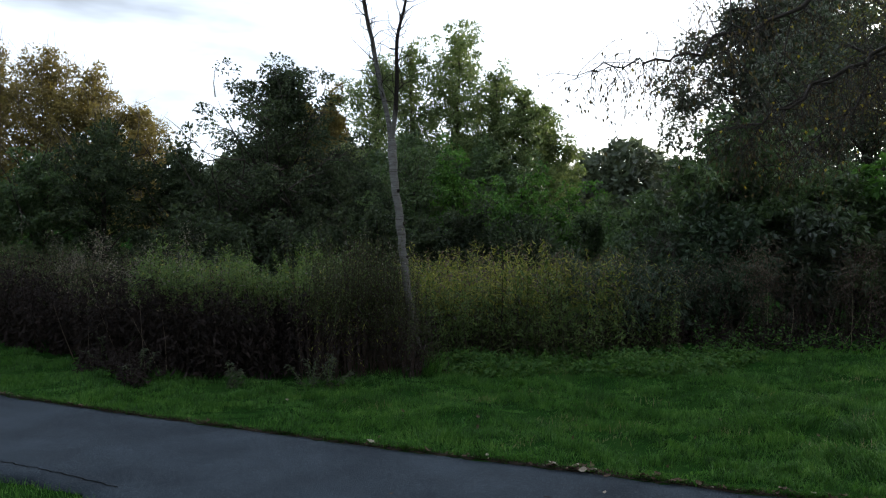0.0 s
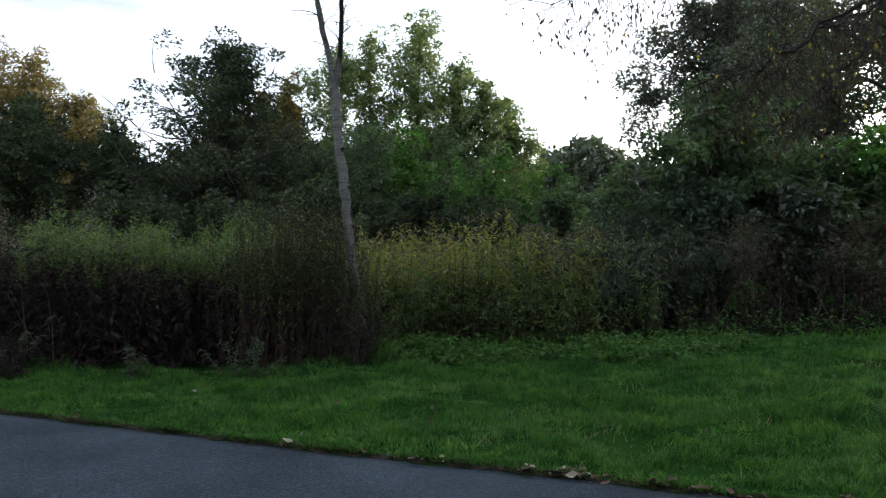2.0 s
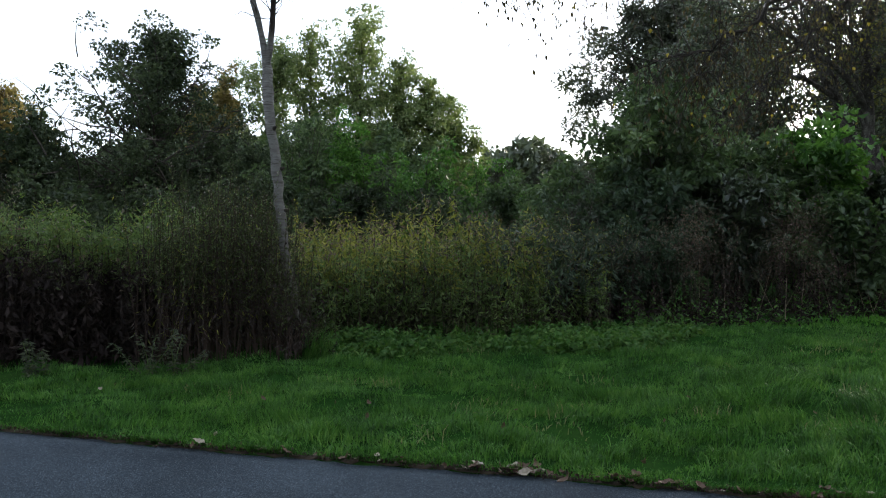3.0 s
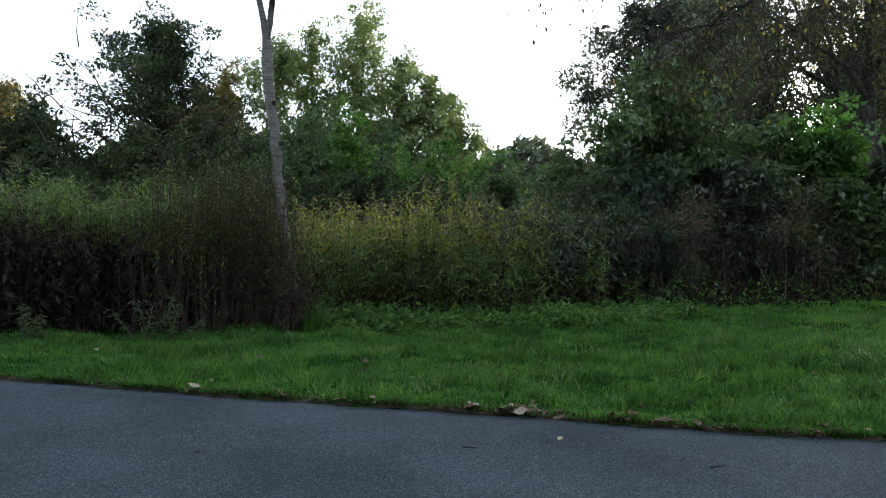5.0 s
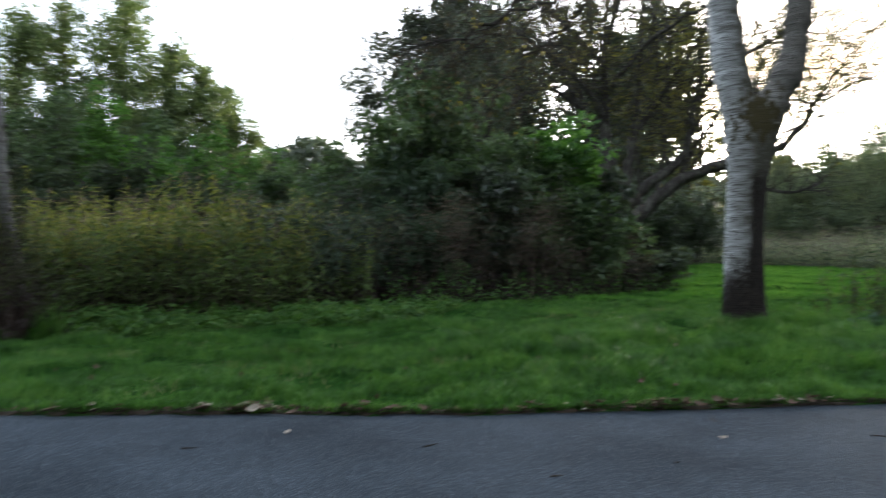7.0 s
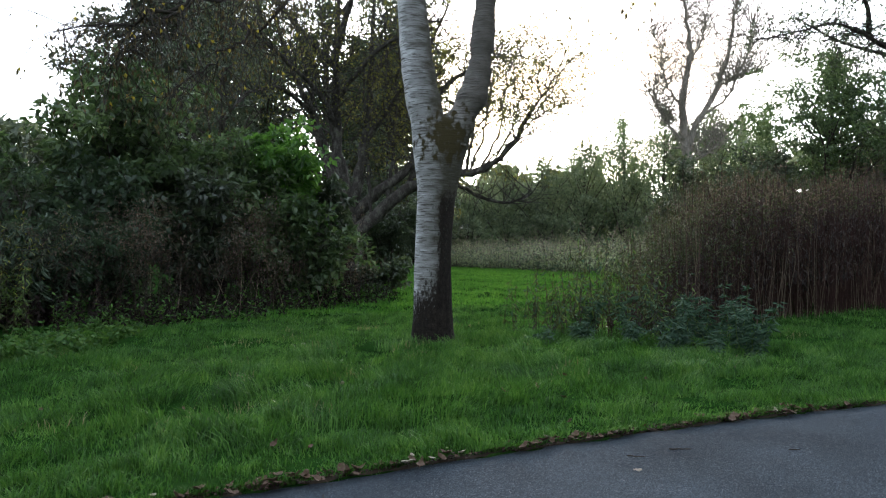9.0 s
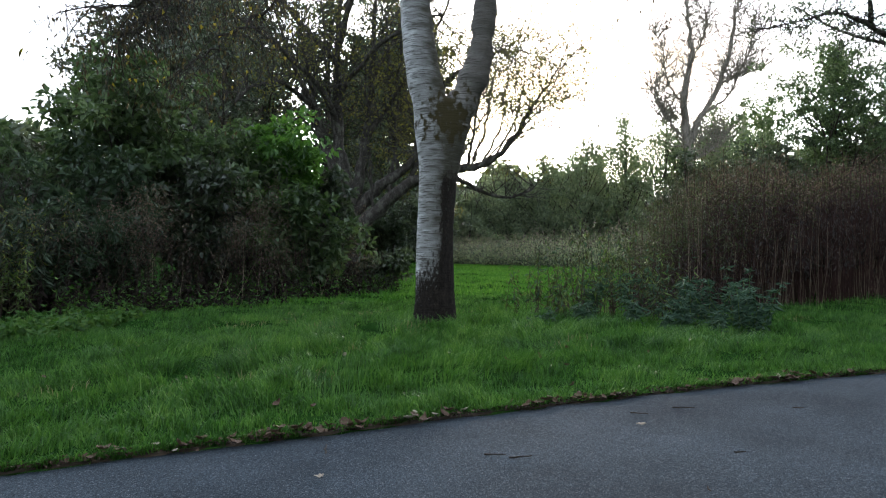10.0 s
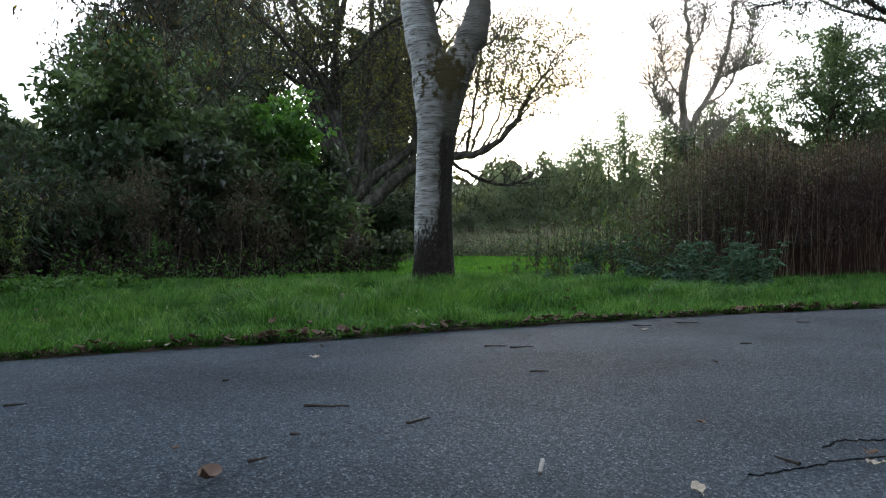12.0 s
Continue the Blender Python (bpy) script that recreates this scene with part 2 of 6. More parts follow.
M_ASPHALT = asphalt_material()
M_SOIL = rough_material("soil and turf", [(0.3, (0.008, 0.022, 0.005)), (0.5, (0.014, 0.042, 0.008)), (0.7, (0.026, 0.055, 0.012))], 1.4, fine=30, spec=0.0)
M_DIRT = rough_material("leaf litter soil", [(0.3, (0.015, 0.011, 0.007)), (0.7, (0.05, 0.036, 0.022))], 9, fine=60)
M_GRASS = leaf_material("lawn grass", [(0.008, 0.027, 0.009), (0.034, 0.097, 0.017), (0.088, 0.196, 0.037), (0.20, 0.335, 0.085)], 0.36, 0.5, 1.6, 0.22)
# Brighter copy of the lawn green: low sun through the blades put in colour.
M_GRASS_BACKLIT = leaf_material("grass with back light in its green", [(0.024, 0.078, 0.012), (0.050, 0.145, 0.020), (0.095, 0.22, 0.034), (0.16, 0.30, 0.055)], 0.45, 0.5, 0.8, 0.2)
M_GRASS_DRY = leaf_material("dry grass", [(0.16, 0.15, 0.07), (0.24, 0.21, 0.11), (0.3, 0.26, 0.15)], 0.3)
M_LEAF_DARK = leaf_material("dark green leaf", [(0.017, 0.026, 0.015), (0.042, 0.062, 0.035), (0.086, 0.112, 0.064), (0.17, 0.19, 0.12)], 0.34, 0.32, 0.6, 0.6)
# The palest stop paints highlights onto a few leaves.
M_LEAF_MID = leaf_material("mid green leaf", [(0.022, 0.040, 0.019), (0.052, 0.088, 0.036), (0.108, 0.158, 0.068), (0.21, 0.27, 0.125)], 0.40, 0.34, 0.6, 0.5)
M_LEAF_BRIGHT = leaf_material("bright green leaf", [(0.020, 0.052, 0.012), (0.048, 0.118, 0.022), (0.115, 0.235, 0.045), (0.21, 0.36, 0.08)], 0.42, 0.4, 0.9)
M_LEAF_BLUE = leaf_material("blue-green leaf", [(0.02, 0.038, 0.02), (0.045, 0.075, 0.040), (0.10, 0.14, 0.085)], 0.32, 0.42, 2.0, 0.4)
# Poplar and hedgerow greens are paled: backlight and haze put into the colour.
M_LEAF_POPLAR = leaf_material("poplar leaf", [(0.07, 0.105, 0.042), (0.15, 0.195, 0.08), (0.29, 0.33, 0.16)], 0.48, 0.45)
M_LEAF_HEDGE_HAZED = leaf_material("hedgerow leaf with haze in colour", [(0.085, 0.115, 0.075), (0.16, 0.20, 0.13), (0.31, 0.35, 0.24)], 0.5)
M_LEAF_OAK = leaf_material("oak leaf", [(0.024, 0.030, 0.020), (0.05, 0.06, 0.038), (0.09, 0.10, 0.065)], 0.3)
# Distance haze is put into this greyed leaf colour.
M_LEAF_FAR = leaf_material("distant wood leaf with haze in colour", [(0.05, 0.066, 0.045), (0.09, 0.11, 0.075), (0.15, 0.175, 0.12)], 0.4)
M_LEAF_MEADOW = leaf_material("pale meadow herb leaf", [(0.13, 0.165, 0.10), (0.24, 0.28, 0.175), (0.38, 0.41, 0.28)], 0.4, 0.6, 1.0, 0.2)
M_CRACK = rough_material("crack crumbs and groove shade", [(0.3, (0.006, 0.007, 0.008)), (0.7, (0.026, 0.026, 0.024))], 40, spec=0.0)
# Leaf green darkened: the shade inside the bushes at the back is in it.
M_LEAF_SHADED = leaf_material("green leaf with shade in its colour", [(0.012, 0.019, 0.011), (0.034, 0.050, 0.026), (0.068, 0.09, 0.048), (0.13, 0.16, 0.085)], 0.38, 0.45, 0.6, 0.25)
M_NETTLE = leaf_material("nettle leaf", [(0.022, 0.060, 0.015), (0.060, 0.135, 0.028), (0.15, 0.25, 0.055)], 0.38, 0.6, 4.0, 0.2)
M_WEED = leaf_material("olive weed leaf", [(0.016, 0.021, 0.008), (0.040, 0.051, 0.018), (0.080, 0.096, 0.036), (0.15, 0.165, 0.075)], 0.32, 0.6, 4.0, 0.2)
M_LEAF_AUTUMN = leaf_material("autumn poplar leaf", [(0.10, 0.082, 0.034), (0.18, 0.145, 0.055), (0.30, 0.235, 0.085)], 0.5)
M_LEAF_OLIVE = leaf_material("olive brown hanging leaf", [(0.03, 0.023, 0.015), (0.062, 0.046, 0.025), (0.105, 0.08, 0.036), (0.22, 0.18, 0.05)], 0.42)
M_LEAF_YELLOW = leaf_material("yellow autumn leaf", [(0.25, 0.20, 0.03), (0.42, 0.33, 0.05)], 0.45)
M_HERB = leaf_material("yellow-green herb leaf", [(0.06, 0.09, 0.02), (0.19, 0.205, 0.042), (0.46, 0.41, 0.10)], 0.48, patch=1.4)
M_HERB_GREEN = leaf_material("green herb leaf", [(0.040, 0.072, 0.020), (0.10, 0.16, 0.040), (0.20, 0.26, 0.075)], 0.42, patch=2.0)
M_HERB_BROWN = leaf_material("withered brown herb leaf", [(0.012, 0.008, 0.0065), (0.031, 0.020, 0.0145), (0.072, 0.046, 0.033)], 0.22, patch=4.0)
# Withered browns taken near black for the shade inside dense weeds.
M_HERB_SHADED = leaf_material("withered leaf with thicket shade", [(0.009, 0.007, 0.0065), (0.025, 0.018, 0.016), (0.062, 0.045, 0.037)], 0.15, 0.7, 4.0, 0.1)
M_STEM_SHADED = rough_material("stem with thicket shade", [(0.3, (0.010, 0.007, 0.006)), (0.7, (0.035, 0.023, 0.018))], 5)
# Thin autumn leaf; the low sun's glow is put into its gold.
M_LEAF_GOLD = leaf_material("thin autumn leaf with sun glow", [(0.05, 0.06, 0.02), (0.125, 0.125, 0.038), (0.30, 0.26, 0.07)], 0.6)
M_NETTLE_BLUE = leaf_material("blue-green toothed leaf", [(0.02, 0.046, 0.026), (0.045, 0.09, 0.052), (0.105, 0.165, 0.10)], 0.3, 0.6, 4.0, 0.2)
M_WEED_PALE = leaf_material("pale grey-green weed leaf", [(0.04, 0.052, 0.032), (0.08, 0.095, 0.056), (0.16, 0.17, 0.11)], 0.3, 0.6, 4.0, 0.2)
M_PLUME = leaf_material("grey seed fluff", [(0.10, 0.085, 0.07), (0.2, 0.175, 0.15), (0.34, 0.31, 0.28)], 0.3)
M_PLUME_BROWN = leaf_material("brown seed head", [(0.07, 0.050, 0.038), (0.14, 0.102, 0.078), (0.25, 0.19, 0.15)], 0.3)
M_STEM = rough_material("brown herb stem", [(0.3, (0.018, 0.012, 0.009)), (0.7, (0.065, 0.042, 0.031))], 5)
M_STEM_RED = rough_material("dead red-brown stem", [(0.3, (0.026, 0.013, 0.011)), (0.55, (0.068, 0.036, 0.030)), (0.72, (0.14, 0.09, 0.07))], 3)
M_STEM_PALE = rough_material("bleached stalk", [(0.3, (0.16, 0.12, 0.08)), (0.7, (0.30, 0.24, 0.17))], 5)
M_BARK = rough_material("grey-brown bark", [(0.3, (0.028, 0.022, 0.017)), (0.55, (0.06, 0.05, 0.04)), (0.75, (0.10, 0.088, 0.07))], 14, (1, 1, 0.3), bump=0.8, dist=0.03)
M_BARK_MOSSY = rough_material("mossy grey bark", [(0.3, (0.018, 0.015, 0.012)), (0.5, (0.042, 0.037, 0.030)), (0.62, (0.095, 0.09, 0.075)), (0.75, (0.05, 0.062, 0.024))], 7, (1, 1, 0.5), bump=0.8, dist=0.03)
M_BARK_PALE = rough_material("bare pale bark", [(0.3, (0.085, 0.074, 0.06)), (0.7, (0.20, 0.176, 0.145))], 10, (1, 1, 0.3))
# Bark of the bare tree, lightened for the sky glare round it.
M_BARK_BARE = rough_material("bare bark paled for glare", [(0.3, (0.13, 0.115, 0.095)), (0.7, (0.29, 0.26, 0.215))], 10, (1, 1, 0.3))
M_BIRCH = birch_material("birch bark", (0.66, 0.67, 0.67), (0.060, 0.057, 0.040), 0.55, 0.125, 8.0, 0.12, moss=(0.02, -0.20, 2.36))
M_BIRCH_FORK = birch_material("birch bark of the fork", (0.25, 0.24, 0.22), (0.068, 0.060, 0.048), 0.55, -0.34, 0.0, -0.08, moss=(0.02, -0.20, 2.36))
M_BIRCH_SLIM = birch_material("slim birch bark", (0.30, 0.295, 0.28), (0.07, 0.063, 0.052), 0.30, -0.03, 7.0, 0.26, 0.0, (9.0, 10.0))
M_TWIG = rough_material("dark twig", [(0.3, (0.02, 0.016, 0.012)), (0.7, (0.055, 0.045, 0.036))], 20)
M_FALLEN = leaf_material("fallen brown leaf", [(0.05, 0.027, 0.016), (0.11, 0.065, 0.038), (0.22, 0.15, 0.095)], 0.1, 0.6)
M_LITTER = leaf_material("leaf litter", [(0.012, 0.008, 0.006), (0.04, 0.025, 0.016), (0.11, 0.07, 0.045)], 0.05, 0.8)
M_FALLEN_PALE = leaf_material("fallen pale leaf", [(0.3, 0.25, 0.18), (0.42, 0.37, 0.30)], 0.1)
M_PAPER = rough_material("cigarette paper", [(0.3, (0.30, 0.28, 0.25)), (0.7, (0.42, 0.40, 0.37))], 60)
M_FILTER = rough_material("ash end", [(0.3, (0.06, 0.05, 0.045)), (0.7, (0.16, 0.13, 0.11))], 90)


# ---- mesh helpers ----
def mesh_from(name, v, f, smooth=False):
    """A mesh from an array of points and an array of faces that all have as many corners."""
    v, f = np.asarray(v, np.float32), np.asarray(f, np.int32)
    me = bpy.data.meshes.new(name)
    k = f.shape[1]
    me.vertices.add(len(v))
    me.vertices.foreach_set("co", v.ravel())
    me.loops.add(f.size)
    me.loops.foreach_set("vertex_index", f.ravel())
    me.polygons.add(len(f))
    me.polygons.foreach_set("loop_start", np.arange(0, f.size, k, dtype=np.int32))
    me.polygons.foreach_set("use_smooth", np.full(len(f), smooth, bool))
    me.update(calc_edges=True)
    return me


def join(pieces):
    vs, fs, o = [], [], 0
    for v, f in pieces:
        vs.append(v)
        fs.append(f + o)
        o += len(v)
    return np.concatenate(vs), np.concatenate(fs)


def solid(name, geo, mat, parent=None, label="", smooth=False):
    """One mesh object, its origin at its parent's; geo is (points, faces) relative to the parent."""
    me = mesh_from(name, *geo, smooth=smooth)
    me.materials.append(mat)
    ob = new(name, me)
    if parent:
        ob.parent = parent
    if label:
        tagged(ob, label)
    return ob


def root(name, at, label, category, group="", kind=""):
    ob = new(name)
    ob.location = at
    ob.empty_display_size = 0.2
    return tagged(ob, label, category, group, kind)


def tube(pts, radii, sides=6, wob=0.0, rng=None):
    pts, radii = np.asarray(pts, float), np.asarray(radii, float)
    n = len(pts)
    d = np.gradient(pts, axis=0)
    d /= np.linalg.norm(d, axis=1)[:, None] + 1e-9
    ref = np.where(np.abs(d[:, 2:3]) > 0.9, [[1.0, 0, 0]], [[0, 0, 1.0]])
    a = np.cross(d, ref)
    for i in range(1, n):
        b = a[i - 1] - d[i] * np.dot(a[i - 1], d[i])
        if np.linalg.norm(b) > 1e-6:
            a[i] = b
    a /= np.linalg.norm(a, axis=1)[:, None]
    b = np.cross(d, a)
    th = np.arange(sides) * 2 * np.pi / sides
    r = radii[:, None] * np.ones((1, sides))
    if wob and rng is not None:
        r = r * (1 + wob * rng.standard_normal((n, sides)))
    v = pts[:, None] + r[..., None] * (np.cos(th)[None, :, None] * a[:, None] + np.sin(th)[None, :, None] * b[:, None])
    v = v.reshape(-1, 3)
    i = np.arange(n - 1)[:, None] * sides
    j = np.arange(sides)[None]
    j2 = (j + 1) % sides
    q = np.stack([i + j, i + j2, i + sides + j2, i + sides + j], -1).reshape(-1, 4)
    t = np.concatenate([q[:, [0, 1, 2]], q[:, [0, 2, 3]]])
    cap = np.array([[(n - 1) * sides, (n - 1) * sides + k, (n - 1) * sides + k + 1] for k in range(1, sides - 1)])
    return v, np.concatenate([t, cap])


def smooth_line(pts, per=4):
    """A smooth line through the points."""
    pts = np.asarray(pts, float)
    p = np.vstack([2 * pts[0] - pts[1], pts, 2 * pts[-1] - pts[-2]])
    out = []
    for i in range(1, len(p) - 2):
        for t in np.arange(per) / per:
            out.append(0.5 * (2 * p[i] + (p[i + 1] - p[i - 1]) * t + (2 * p[i - 1] - 5 * p[i] + 4 * p[i + 1] - p[i + 2]) * t * t
                              + (3 * p[i] - p[i - 1] - 3 * p[i + 1] + p[i + 2]) * t ** 3))
    out.append(pts[-1])
    return np.array(out)


def unit(a):
    return a / (np.linalg.norm(a, axis=-1, keepdims=True) + 1e-9)


def leaves(at, way, length, width, rng, fold=0.25, curl=0.2):
    """Folded leaves: at the points, growing along the ways."""
    n = len(at)
    d = unit(way)
    s = unit(np.cross(d, rng.standard_normal((n, 3)) * 0.55 + [0, 0, 1]))
    up = np.cross(s, d)
    L = np.broadcast_to(np.asarray(length, float), (n,))[:, None]
    W = np.broadcast_to(np.asarray(width, float), (n,))[:, None]
    mid = at + d * L * 0.45 + up * L * curl * 0.5
    v = np.stack([at, mid - s * W * 0.5 + up * W * fold, at + d * L, mid + s * W * 0.5 + up * W * fold], 1).reshape(-1, 3)
    i = np.arange(n)[:, None] * 4
    return v, np.concatenate([i + [[0, 3, 2]], i + [[0, 2, 1]]], 1).reshape(-1, 3)


def grow(start, way, length, n, rng, up=0.0, wob=0.15):
    """A wandering line of n points that bends up (or down)."""
    p, d, out = np.array(start, float), unit(np.array(way, float)), []
    for _ in range(n):
        out.append(p.copy())
        d = unit(d + rng.standard_normal(3) * wob + np.array([0, 0, up]))
        p = p + d * length / (n - 1)
    return np.array(out)


# ---- ground, path and lawn ----
EDGE_X = [-60, -30, -14, -9, -6.06, -3.39, -0.88, 1.04, 2.7, 4.5, 5.8, 7.1, 9, 12, 20, 40, 70]
EDGE_Y = [24, 14.5, 9.0, 7.5, 6.68, 6.08, 5.60, 5.33, 5.09, 4.82, 4.58, 4.30, 3.8, 2.9, 0.2, -7, -18]
_tx = np.linspace(-60, 70, 2601)
_ty = np.interp(_tx, EDGE_X, EDGE_Y)
_ty = np.convolve(np.pad(_ty, 20, mode="edge"), np.ones(41) / 41, "valid")


def far_edge(x):
    return np.interp(x, _tx, _ty)


def near_edge(x):
    return far_edge(x) - np.interp(x, [-6, -3, 0, 3, 8], [1.8, 1.88, 2.28, 2.85, 2.95])


def tilt(x, y):
    """The ground's slight fall along the path's far side, shaped to fit the camera's view."""
    fall = np.interp(x, [-3, 0.3, 1.8, 3.0, 4.5, 5.8, 8, 14, 20], [0, -0.012, -0.036, -0.015, 0.012, 0.03, 0.04, 0.04, 0.0])
    return fall * np.clip((np.asarray(y) - near_edge(x) - 0.7) / 1.4, 0, 1)


def fbm(x, y, seed=0.0):
    """Cheap smooth bumps."""
    out = np.zeros_like(np.asarray(x, float))
    for k, (a, b, c) in enumerate([(1.0, 0.7, 1.0), (-0.8, 1.3, 0.7), (1.9, -1.1, 0.5), (0.6, 2.3, 0.45), (3.1, 1.7, 0.3), (-2.7, 3.3, 0.3)]):
        out = out + c * np.sin(a * x + b * y + 1.7 * k + seed * (k + 1)) / 3.0
    return out


def ground_z(x, y):
    x, y = np.asarray(x, float), np.asarray(y, float)
    back = y - far_edge(x)
    lawn = np.clip(back / 0.6, 0, 1)
    z = -0.12 * np.exp(-((x + 0.2) ** 2 / 10 + (y - 8.8) ** 2 / 4))
    z = z - 0.03 + 0.085 * np.exp(-((x - 6.0) ** 2 / 7 + (y - 8.3) ** 2 / 5))
    far = np.clip((x + 0.6 * y - 12) / 26, 0, 1)
    z = z + 0.42 * far * far * (3 - 2 * far)
    z = z + 0.04 * fbm(x * 1.7, y * 1.7) + 0.05 * fbm(x * 2.7, y * 2.7, 2) + 0.035 * fbm(x * 5.1, y * 6.3, 9)
    z = z * lawn
    inside = (y < far_edge(x) + 0.02) & (y > near_edge(x) - 0.02)
    z = np.where(inside, -0.07, z)
    front = near_edge(x) - y
    z = np.where(front > 0.02, -0.02 + 0.02 * fbm(x * 2, y * 2), z)
    return z + tilt(x, y) * np.clip(1.5 - np.abs(back) / 4, 0, 1)


def build_ground():
    xs = np.concatenate([-np.geomspace(16, 900, 26)[::-1], np.arange(-15.7, 28.01, 0.21), np.geomspace(28.4, 900, 26)])
    ys = np.concatenate([-np.geomspace(6, 900, 20)[::-1], np.arange(-5.8, 24.01, 0.21), np.geomspace(24.4, 900, 30)])
    X, Y = np.meshgrid(xs, ys, indexing="ij")
    Z = ground_z(X, Y)
    Z = np.where(np.hypot(X, Y) > 90, np.minimum(Z, 0.4), Z) + 6.5 * np.clip((np.hypot(X, Y) - 75) / 55, 0, 1)
    v = np.stack([X, Y, Z], -1).reshape(-1, 3)
    a, b = len(xs), len(ys)
    i = (np.arange(a - 1)[:, None] * b + np.arange(b - 1)[None]).reshape(-1, 1)
    ob = solid("ground", (v, i + [[0, b, b + 1, 1]]), M_SOIL, smooth=True)
    tagged(ob, "dark green turf ground with bare soil and litter", "ground", kind="structure")


def build_path():
    rng = np.random.default_rng(5)
    xs = np.concatenate([np.arange(-60, -12, 0.5), np.arange(-12, 14, 0.06), np.arange(14, 60, 0.5)])
    ws = np.linspace(0, 1, 15)
    fe = far_edge(xs) + 0.012 * np.sin(xs * 9) + rng.normal(0, 0.012, len(xs))
    ne = near_edge(xs) + 0.03 * np.sin(xs * 5) + rng.normal(0, 0.02, len(xs))
    X = np.repeat(xs[:, None], len(ws) + 2, 1)
    w = np.concatenate([[0], ws, [1]])
    Y = fe[:, None] + (ne - fe)[:, None] * w[None]
    Z = 0.004 * fbm(X * 2, Y * 3) + np.zeros_like(X)
    Z[:, 1] -= 0.012
    Z[:, -2] -= 0.012
    Z[:, 0] = Z[:, -1] = -0.08
    Z += tilt(X, Y)
    v = np.stack([X, Y, Z], -1).reshape(-1, 3)
    b = len(w)
    i = (np.arange(len(xs) - 1)[:, None] * b + np.arange(b - 1)[None]).reshape(-1, 1)
    ob = solid("path", (v, i + [[0, 1, b + 1, b]]), M_ASPHALT, smooth=True)
    tagged(ob, "grey worn asphalt footpath with crumbling edges", "path", kind="structure")
    # strip of dark litter between the asphalt and the lawn
    sx = np.arange(-12, 14, 0.05)
    inner = far_edge(sx) + 0.012 + 0.012 * rng.standard_normal(len(sx))
    outer = far_edge(sx) + 0.034 + 0.015 * rng.standard_normal(len(sx))
    v = np.concatenate([np.stack([sx, inner, tilt(sx, inner) - 0.014], 1), np.stack([sx, (inner + outer) / 2, tilt(sx, inner) - 0.003], 1),
                        np.stack([sx, outer, tilt(sx, outer)], 1)])
    k = len(sx)
    i = np.arange(k - 1)[:, None]
    f = np.concatenate([i + [[0, 1, k + 1, k]], i + [[k, k + 1, 2 * k + 1, 2 * k]]])
    tagged(solid("litter_strip", (v, f), M_DIRT), "dark crumbled soil and leaf litter along the path", "soil", kind="structure")
    k = 4500
    bx = rng.uniform(-10, 12, k)
    by = far_edge(bx) + rng.normal(0.016, 0.02, k) + 0.015 * fbm(bx * 9, bx * 5, 3)
    P = np.stack([bx, by, 0.004 + tilt(bx, by) + np.abs(rng.normal(0, 0.006, k))], 1)
    way = np.stack([rng.normal(0, 1, k), rng.normal(0, 1, k), rng.normal(0.15, 0.35, k)], 1)
    size = rng.uniform(0.008, 0.032, k)
    tagged(solid("leaf_litter", leaves(P, way, size, size * 0.6, rng), M_LITTER), "crumbled brown leaf bits along the path's edge", "litter", kind="stuff")


def blades(x, y, length, width, rng, lean=0.75, way=None, plain=False):
    """Slender tapering grass blades."""
    n = len(x)
    b = np.stack([x, y, ground_z(x, y) - 0.01], 1)
    th = rng.uniform(0, 2 * np.pi, n)
    s = np.stack([np.cos(th), np.sin(th), np.zeros(n)], 1)
    a = rng.uniform(0, 2 * np.pi, n)
    o = np.stack([np.cos(a), np.sin(a), np.zeros(n)], 1) * (np.abs(rng.normal(0, lean, n)))[:, None]
    if way is not None:
        o = o + way
    d1 = unit(o * 0.5 + [0, 0, 1])
    d2 = unit(o * 1.7 + [0, 0, 0.7])
    L, W = np.asarray(length)[:, None], np.asarray(width)[:, None]
    if plain:
        t = b + unit(d1 + d2) * L
        v = np.stack([b - s * W * 0.5, b + s * W * 0.5, t], 1).reshape(-1, 3)
        return v, np.arange(3 * n).reshape(-1, 3)
    m = b + d1 * L * 0.55
    t = m + d2 * L * 0.5
    v = np.stack([b - s * W * 0.5, b + s * W * 0.5, m + s * W * 0.4, m - s * W * 0.4, t], 1).reshape(-1, 3)
    i = np.arange(n)[:, None] * 5
    return v, np.concatenate([i + [[0, 1, 2]], i + [[0, 2, 3]], i + [[3, 2, 4]]], 1).reshape(-1, 3)


def tussock(x, y):
    """How lush the lawn stands, 0 to 1: tufts a hand to a stride across with thin hollows between."""
    a = 1.1 * fbm(x * 1.9, y * 2.6, 4) + 0.9 * fbm(x * 5.1, y * 6.3, 9) + 0.45 * fbm(x * 11.0, y * 12.0, 6)
    return np.clip(0.48 + 0.68 * a, 0.0, 1.3)


def lawn_mask(x, y):
    """Where the mown lawn grows: between the path and the thickets."""
    thick = np.interp(x, [-12, -8.3, -6.4, -4.7, -3.3, -1.7, -0.6, 1.6, 3.6, 6, 8.2, 11.5], [10.6, 9.7, 8.8, 8.4, 8.7, 10, 11.0, 11.2, 13, 14, 16.0, 19])
    right = (y > 8.5) & (y < 14) & (x > 2.0 + 1.14 * (y - 2))
    return (y > far_edge(x) + 0.02) & ((y < thick) | (x > 11.5)) & ~right


